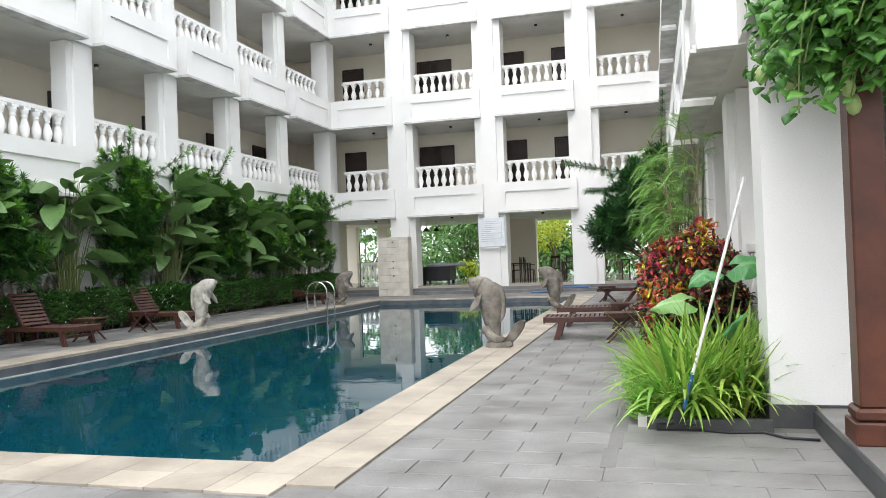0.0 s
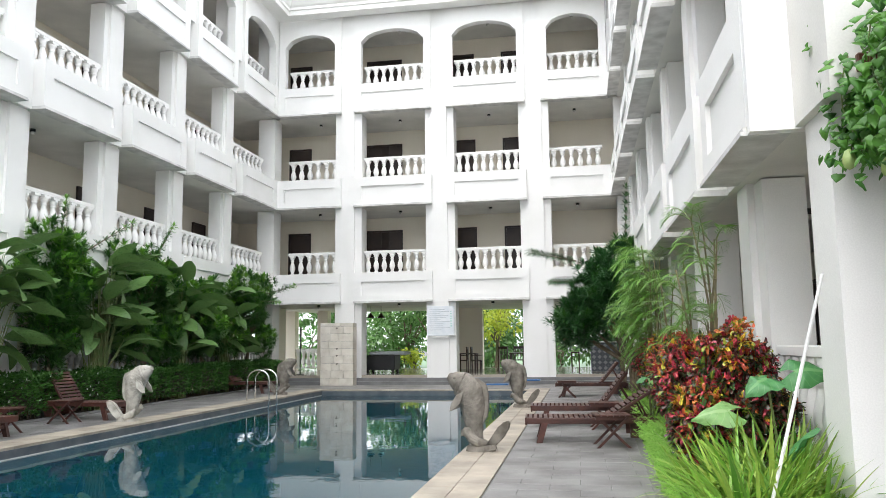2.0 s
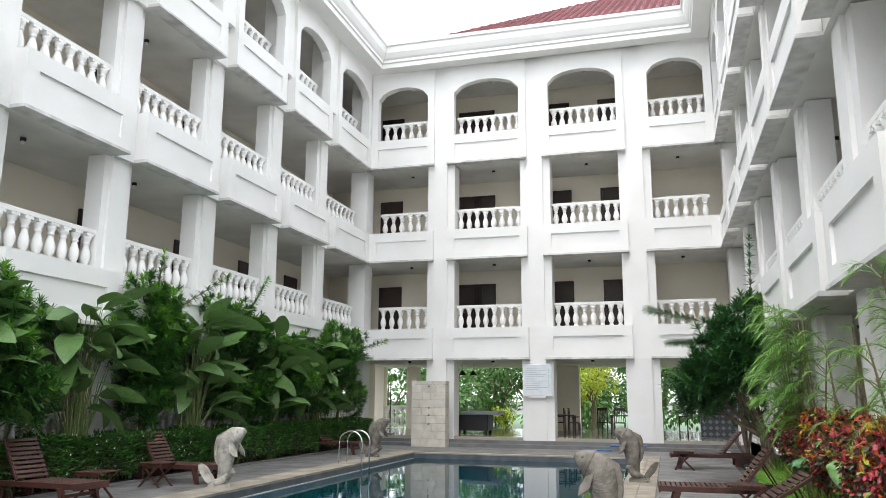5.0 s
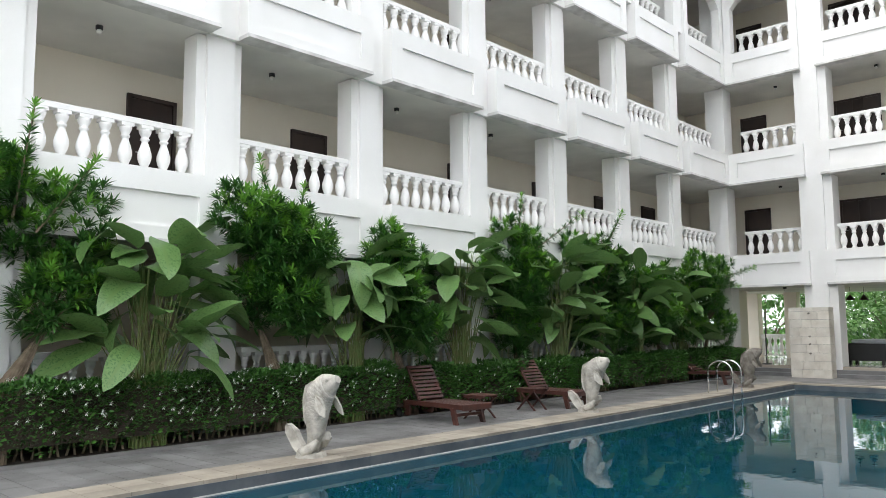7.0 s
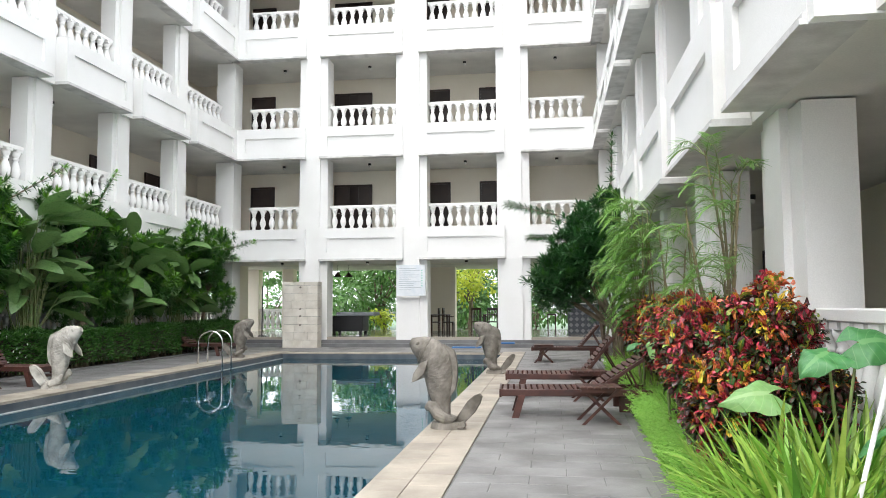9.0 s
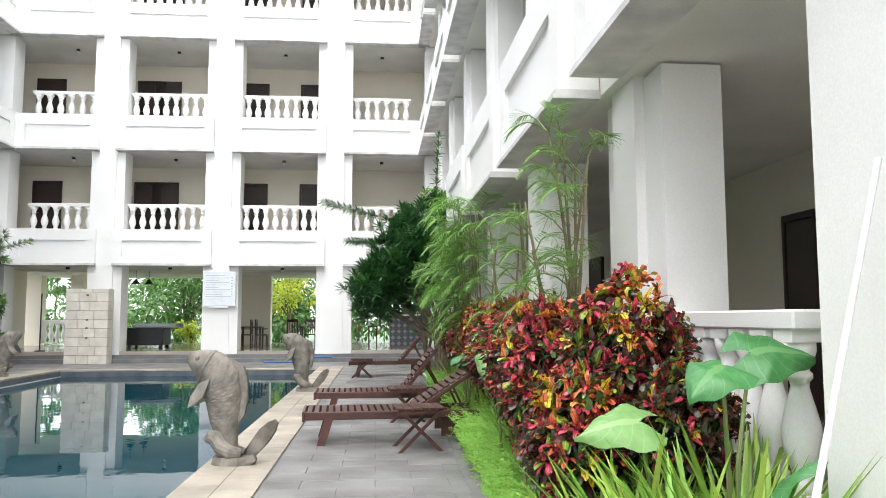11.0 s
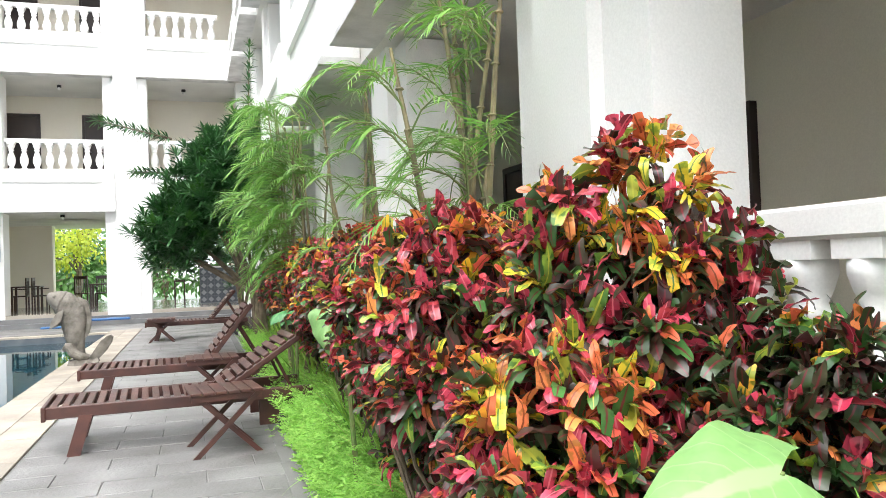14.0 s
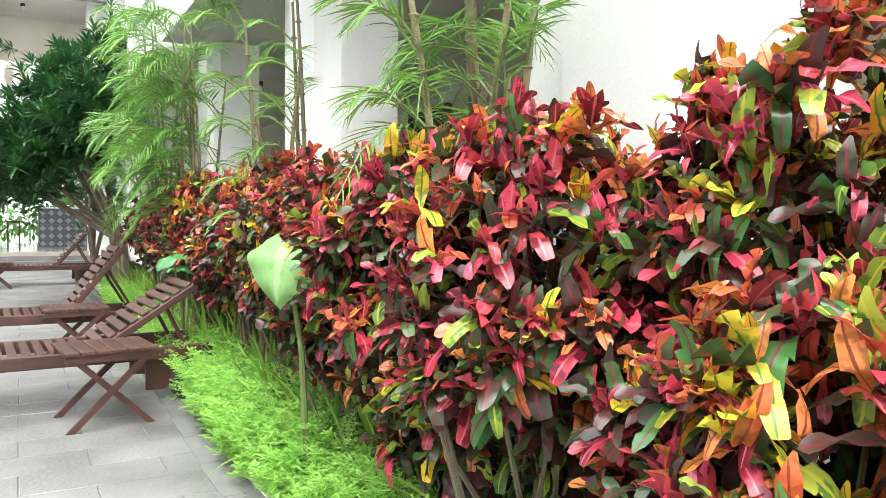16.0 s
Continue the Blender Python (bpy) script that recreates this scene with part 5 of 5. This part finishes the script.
def whorled_shrub(x, y, rx, ry, z0, z1, tips, size, seed, label, spikes=(), mats=(G_DARK, G_TIP), name="dracaena_shrub", trunk=0.03, fresh=0.42, root=0.0):
    rnd = random.Random(seed)
    t = thing(name, label, "shrub", "whorled shrubs", at=pose(x, y, 0.02))
    stems, old, young = bmesh.new(), Foliage(), Foliage()
    zc, rz = (z0 + z1) / 2, (z1 - z0) / 2
    lumps = [Vector((rnd.uniform(-0.6, 0.6) * rx, rnd.uniform(-0.7, 0.7) * ry, zc + rnd.uniform(-0.6, 0.75) * rz)) for _ in range(9)]
    for i in range(tips):
        c = lumps[i % 9]
        p = Vector((rnd.gauss(0, 1), rnd.gauss(0, 1), rnd.gauss(0, 1))).normalized() * rnd.uniform(0.5, 1.0)
        q = c + Vector((p.x * rx * 0.55, p.y * ry * 0.5, p.z * rz * 0.45))
        d = Vector((p.x, p.y, p.z * 0.6 + 0.75))
        if i % max(5, tips // 26) == 0:
            tube(stems, [(root + rnd.uniform(-0.12, 0.12), rnd.uniform(-0.12, 0.12), 0), (root * 0.9 + q.x * 0.1, q.y * 0.2, z0 * 0.7), (c.x * 0.8, c.y * 0.8, (c.z + z0) / 2), tuple(q)],
                 [trunk, trunk * 0.8, trunk * 0.5, 0.006], 6)
        fo = young if (rnd.random() < fresh and p.z > -0.2) else old
        whorl(fo, q, d, size, rnd)
    for sx, sy, sz, ex, ey, ez in spikes:
        a, b = Vector((sx, sy, sz)), Vector((ex, ey, ez))
        tube(stems, [a, (a + b) / 2, b], [0.02, 0.014, 0.006], 6)
        for k in range(9):
            whorl(old if k < 7 else young, a.lerp(b, (k + 1) / 9), b - a, size * 0.85, rnd, 16, 1.1)
    part("stem", stems, BARK, t)
    old.done("foliage", mats[0], t, "", True)
    young.done("young_foliage", mats[1], t, "", True)


DL = "tall shrub of dark green leaf whorls on bare stems"
for i, (y, zt, ry, sp) in enumerate(((5.9, 4.2, 0.8, ((-0.1, 0.1, 3.2, 0.25, 0.2, 4.7), (0.2, 0.3, 3.0, 0.6, 0.9, 4.0))), (10.2, 4.0, 0.75, ((0, 0, 3, -0.1, -0.4, 4.6), (0, 0.3, 3, 0.1, 0.4, 4.2))),
                                     (13.3, 3.75, 0.7, ()), (16.8, 4.2, 0.8, ((0, 0, 3.4, 0.1, 0.1, 4.8), (0.1, 0.3, 3.4, 0.6, 1.9, 4.5))), (20.4, 4.2, 0.8, ((0.1, 0, 3.6, 0.4, 0.6, 4.8),)),
                                     (23.8, 3.9, 0.9, ()), (26.6, 3.9, 1.1, ((0.3, 0.5, 3.2, 1.3, 1.2, 3.6), (0.2, 0, 3.0, 1.0, 0.6, 3.0))), (2.6, 4.0, 0.9, ()), (-0.8, 4.0, 0.9, ()))):
    whorled_shrub(-11.7, y, 0.9, ry * 1.75, 1.5 if y < 13 else 1.0, zt + 0.1, 720, 0.19, 40 + i, DL, sp)
whorled_shrub(0.1, 20.0, 1.15, 1.3, 1.3, 4.0, 1000, 0.2, 60, "dense dark green shrubby tree at the edge of the walk",
              ((0.7, 0.8, 3.4, 0.82, 1.3, 5.35), (-0.5, -0.6, 3.3, -1.5, -0.9, 3.5), (-0.5, 0.3, 2.9, -1.1, 0.2, 2.9)), (G_TREE, G_DARK), "dark_tree", 0.04, 0.15, 0.8)
whorled_shrub(0.85, 24.5, 0.7, 1.5, 0.6, 3.0, 90, 0.2, 61, "dark green shrub beyond the tree", (), (G_TREE, G_DARK), "dark_shrub", 0.04, 0.1)

PT = [blade(1.0, 0.4, 12, 0.45, 0.15 + 0.25 * k, 0.18, 0.12 * k, 0.65, 0.05) for k in range(4)]


def paddle_plant(x, y, n, h0, h1, seed):
    rnd = random.Random(seed)
    t = thing("paddle_leaf_plant", "tall plant with broad drooping paddle leaves on long stalks", "plant", "paddle plants", at=pose(x, y, 0.02))
    for i in range(n):
        az = rnd.uniform(-2.4, 2.4) if rnd.random() < 0.8 else rnd.uniform(0, 6.28)
        h = rnd.uniform(h0, h1)
        r = rnd.uniform(0.1, 0.55)
        end = Vector((math.cos(az) * r * 0.8, math.sin(az) * r * 1.5, h))
        b = bmesh.new()
        base = Vector((rnd.uniform(-0.12, 0.12), rnd.uniform(-0.25, 0.25), 0))
        tube(b, [base, base * 0.7 + end * 0.3 + Vector((0, 0, 0.2 * h)), end], [0.018, 0.014, 0.007], 6)
        s = part("stalk", b, STEMG, t)
        fo = Foliage()
        fo.add(PT[rnd.randrange(4)], aim(end, (math.cos(az), math.sin(az) * 1.3, rnd.uniform(-0.4, 1.1)), rnd.uniform(0.8, 1.2), rnd.uniform(-0.8, 0.8)))
        fo.done("leaf", G_PADDLE, s)


for i, (y, n, h0, h1) in enumerate(((4.2, 34, 1.4, 2.8), (7.9, 60, 1.3, 3.1), (11.8, 48, 1.4, 3.0), (14.8, 50, 1.4, 3.4), (18.4, 58, 1.3, 3.5), (22.2, 58, 1.3, 3.6), (25.0, 44, 1.2, 3.3), (1.0, 30, 1.4, 2.8))):
    paddle_plant(-11.7, y, n, h0, h1, 70 + i)

# hedges and low shrubs on the far side
HT = blade(1.0, 0.5, 2, 0.5, 0.2, 0.2)


def hedge(x0, x1, y0, y1, z1, n, seed, label, flowers=0, leaf=0.075, name="hedge"):
    rnd = random.Random(seed)
    t = thing(name, label, "hedge", "clipped hedges", at=pose(0, 0, 0.02))
    fo = Foliage()
    for i in range(n):
        y = rnd.uniform(y0, y1)
        f = rnd.random()
        bulge = 0.06 * math.sin(y * 3.1 + seed) + 0.05 * math.sin(y * 7.3)
        if f < 0.55:
            p = Vector((x1 + bulge - abs(rnd.gauss(0, 0.07)), y, 0.1 + (z1 - 0.1) * rnd.random() ** 0.7))
            d = Vector((1, rnd.uniform(-0.7, 0.7), rnd.uniform(0, 1.0)))
        else:
            p = Vector((rnd.uniform(x0, x1 + bulge), y, z1 + bulge * 0.8 - abs(rnd.gauss(0, 0.07))))
            d = Vector((rnd.uniform(-0.6, 0.9), rnd.uniform(-0.7, 0.7), 1))
        fo.add(HT, aim(p, d, leaf * rnd.uniform(0.7, 1.3), rnd.uniform(-1.2, 1.2)))
    fo.done("foliage", G_HEDGE, t, "", True)
    core = bmesh.new()
    yy = y0
    while yy < y1:
        tube(core, [(x0 + 0.25, yy, 0), (x0 + 0.2 + 0.2 * rnd.random(), yy + 0.1, z1 * 0.5), (x1 - 0.1, yy + 0.15, z1 * 0.9)], [0.02, 0.014, 0.006], 5)
        tube(core, [(x0 + 0.3, yy + 0.1, 0), (x0 + 0.35, yy, z1 * 0.5), (x0 + 0.15, yy - 0.1, z1 * 0.9)], [0.02, 0.012, 0.006], 5)
        yy += 0.22
    part("stem", core, BARK, t)
    # solid dark box added so gaps between leaves look shaded
    part("dark_infill", boxed(x0 + 0.05, x1 - 0.14, y0, y1, 0.2, z1 - 0.14), SOIL_INFILL, t, "plain dark box standing in for the hedge's shaded inside")
    if flowers:
        ff = Foliage()
        for i in range(flowers):
            y = rnd.uniform(y0, y1)
            p = Vector((x1 + 0.07 + 0.06 * math.sin(y * 3.1 + seed) + 0.05 * math.sin(y * 7.3), y, z1 * rnd.uniform(0.35, 1.0))) if rnd.random() < 0.6 else Vector((rnd.uniform(x0, x1), y, z1 + 0.07 + 0.05 * math.sin(y * 3.1 + seed)))
            for k in range(5):
                a = k * 1.2566
                ff.add(HT, aim(p, (0.4, math.cos(a), math.sin(a)), 0.04))
        ff.done("blossom", WHITE, t, "tiny white blossoms", True)


hedge(-12.0, -11.36, -2, 12.6, 1.0, 30000, 1, "clipped green hedge dotted with tiny white flowers", 420)
hedge(-12.0, -11.35, 12.75, 20.0, 0.9, 15000, 2, "dense low dark green shrubs behind the loungers", 70)
hedge(-12.0, -11.3, 20.1, 29.2, 0.9, 13000, 3, "dense low dark green shrubs by the pool end", 0)

# climbing vine with fruit over the pillar
rnd = random.Random(12)
vine = thing("climbing_vine", "climbing vine with heart leaves and pale green fruit", "vine", at=pose(0, 0, 0))
fo = Foliage()
VT = heart(1.0, 0.9, 0.3)
sv = bmesh.new()
for k in range(74):
    x, y = rnd.uniform(1.42, 2.4), rnd.uniform(5.6, 7.35)
    z = rnd.uniform(3.1, 3.9)
    low = rnd.uniform(2.35, 2.9) if rnd.random() < 0.7 else rnd.uniform(2.1, 2.4)
    if x > 1.7:
        low += 0.2
    pts = [Vector((x + 0.1 * math.sin(3 * f + k), y + 0.1 * math.cos(4 * f + k), z + (low - z) * f)) for f in [j / 7 for j in range(8)]]
    tube(sv, pts, 0.005, 5)
    for j in range(96):
        f = rnd.random()
        p = pts[0].lerp(pts[-1], f) + Vector((rnd.uniform(-0.19, 0.19), rnd.uniform(-0.19, 0.19), rnd.uniform(-0.06, 0.06)))
        fo.add(VT, aim(p, (rnd.uniform(-1, 0.4), rnd.uniform(-1, 0.2), rnd.uniform(-1.0, -0.1)), rnd.uniform(0.06, 0.11), rnd.uniform(-0.6, 0.6)))
part("stem", sv, STEMG, vine)
fo.done("leaves", G_VINE, vine, "", True)
FR = mat("pale_green_fruit", (0.35, 0.45, 0.16), 0.45, second=(0.28, 0.38, 0.12), scale=20, bump=0.2)
for p in ((1.72, 6.05, 2.42), (1.7, 6.02, 2.3), (1.74, 6.08, 2.2), (1.5, 6.7, 2.5), (1.35, 6.9, 2.6), (1.6, 6.5, 2.62)):
    b = bmesh.new()
    lathe(b, [(0.006, -0.07), (0.03, -0.055), (0.045, -0.02), (0.038, 0.02), (0.025, 0.05), (0.006, 0.065)], 10, Matrix.Translation(p))
    part("fruit", b, FR, vine, smooth=True)

# garden behind the lobby
structure("ground_lawn", boxed(-60, 40, 38.0, 90, -0.055, 0.02), G_HEDGE, "green lawn of the garden beyond the lobby")
GT = blade(1.0, 0.55, 2, 0.5, 0.25, 0.2)


def garden_tree(x, y, r, z0, z1, n, seed, material, label, leaf=0.28, forks=4):
    rnd = random.Random(seed)
    t = thing("garden_tree", label, "tree", "garden trees", at=pose(x, y, 0.0))
    b, fo = bmesh.new(), Foliage()
    lumps = []
    for k in range(14):
        lumps.append((Vector((rnd.gauss(0, 0.5) * r, rnd.gauss(0, 0.5) * r, rnd.uniform(z0, z1))), rnd.uniform(0.3, 0.55) * r))
    tube(b, [(0, 0, 0), (0.1, 0, z0 * 0.6), (0.05, 0.1, z0)], [0.14, 0.11, 0.09], 8)
    for k in range(forks + 3):
        c = lumps[k][0]
        tube(b, [(0.05, 0.1, z0 * 0.8), (c.x * 0.4, c.y * 0.4, (z0 + c.z) / 2), tuple(c)], [0.08, 0.05, 0.015], 6)
    for i in range(n):
        c, rr = lumps[i % 14]
        p = Vector((rnd.gauss(0, 1), rnd.gauss(0, 1), rnd.gauss(0, 1))).normalized() * rr * rnd.uniform(0.6, 1.05)
        fo.add(GT, aim(c + p, p + Vector((0, 0, -0.2 * rr)), leaf * rnd.uniform(0.6, 1.3), rnd.uniform(-1, 1)))
    part("trunk", b, BARK, t)
    fo.done("crown", material, t, "", True)


for i, (x, y) in enumerate(((-17, 46), (-13.5, 44), (-10.5, 46), (-8.0, 44.5), (-5.5, 48), (-1.5, 47), (1.5, 45), (4.5, 47), (-12, 51), (-7, 52), (-2.5, 53), (3, 53), (-17, 53), (8, 50))):
    garden_tree(x, y, 2.2, 0.4, 5.5, 2600, 300 + i, G_WOOD, "dense green garden tree beyond the lobby", 0.3)
garden_tree(-4.6, 41.2, 1.1, 1.9, 3.6, 1300, 330, G_LIME, "yellow-green leaved small garden tree with forked pale trunk", 0.2)
garden_tree(-8.6, 39.6, 0.5, 0.5, 1.1, 500, 331, G_LIME, "low yellow-green garden bush beyond the lobby", 0.16)

# ---------------------------------------------------------------- paving, coping and kerbs, piece by piece
pav = tagged(thing("pavement_walk", "grey stone slab paving beside the pool", "pavement"), kind="structure")
rnd = random.Random(8)


def tile_mesh(name, w, d, h, material):
    return mesh_of(name, boxed(0, w, 0, d, -0.05, h, bevel=0.003), material)


TW, TD = 0.62, 0.31
TILE = tile_mesh("slab", TW - 0.006, TD - 0.006, 0.0, STONE)
y = 2.3
row = 0
while y < 26.4:
    x = -1.345 - (TW / 2 if row % 2 else 0)
    while x < kx(y) - 0.1:
        x1 = x + TW
        if x < -1.345:
            ob = new("slab", tile_mesh("half_slab", TW / 2 - 0.006, TD - 0.006, 0.0, STONE) if row == 1 else HALF)
            HALF = ob.data
            ob.matrix_basis = Matrix.Translation((-1.342, y, rnd.uniform(-0.002, 0.002)))
        else:
            ob = new("slab", TILE)
            ob.matrix_basis = Matrix.Translation((x + 0.003, y, rnd.uniform(-0.002, 0.002)))
        ob.parent = pav
        x = x1
    y += TD
    row += 1
# the rest of the paving, further from the walk
rest = bmesh.new()


def pave(x0, x1, y0, y1):
    r = 0
    yy = y0
    while yy < y1 - 0.01:
        xx = x0 - (TW / 2 if r % 2 else 0)
        while xx < x1 - 0.01:
            box(rest, max(xx, x0) + 0.003, min(xx + TW, x1) - 0.003, yy + 0.003, min(yy + TD, y1) - 0.003, -0.05, 0.0)
            xx += TW
        yy += TD
        r += 1


pave(-11.35, PX0 - COP, -2, 29.5)
pave(PX0 - COP, PX1 + COP, PY1 + COP, 29.5)
pave(PX1 + COP, 0.9, 26.5, 29.5)
pave(-3.0, 1.65, -4.0, 2.28)
pave(PX0 - COP, -1.345, 2.3, PY0 - COP - 0.003)
pave(0.5, 1.65, 2.3, 7.1)
o = part("slab", rest, STONE, pav)
tagged(o, kind="stuff")
# coping stones
cop = tagged(thing("pavement_coping", "cream stone coping round the swimming pool", "coping"), kind="structure")
L = 0.42
CS = tile_mesh("coping_stone", COP / 2 - 0.004, L - 0.006, 0.012, COPING)


def cope_row(x, y0, y1):
    yy = y0
    while yy < y1 - 0.02:
        ob = new("coping_stone", CS)
        ob.parent = cop
        ob.matrix_basis = Matrix.Translation((x + 0.002, yy + 0.003, rnd.uniform(-0.0015, 0.0015)))
        yy += L


cope_row(PX1 - 0.02, PY0 - COP, PY1 + COP)
cope_row(PX1 - 0.02 + COP / 2, PY0 - COP + 0.21, PY1 + COP)
for k in range(2):
    x = PX0 - COP + 0.02 + k * COP / 2
    yy = PY0 - COP
    b = bmesh.new()
    while yy < PY1 + COP - 0.02:
        box(b, x + 0.002, x + COP / 2 - 0.002, yy + 0.003, yy + L - 0.003, -0.05, 0.012)
        yy += L
    tagged(part("coping_stone", b, COPING, cop), kind="stuff")
CS2 = tile_mesh("coping_stone_cross", L - 0.006, COP / 2 - 0.004, 0.012, COPING)
for y0 in (PY0 - COP + 0.02, PY0 - COP / 2 + 0.02, PY1 - 0.02):
    xx = PX0 - 0.02
    while xx < PX1 - 0.02 - 0.01:
        ob = new("coping_stone", CS2)
        ob.parent = cop
        ob.matrix_basis = Matrix.Translation((xx + 0.003, y0, 0)) @ Matrix.Diagonal((min(1, (PX1 - 0.02 - xx) / L), 1, 1, 1))
        xx += L
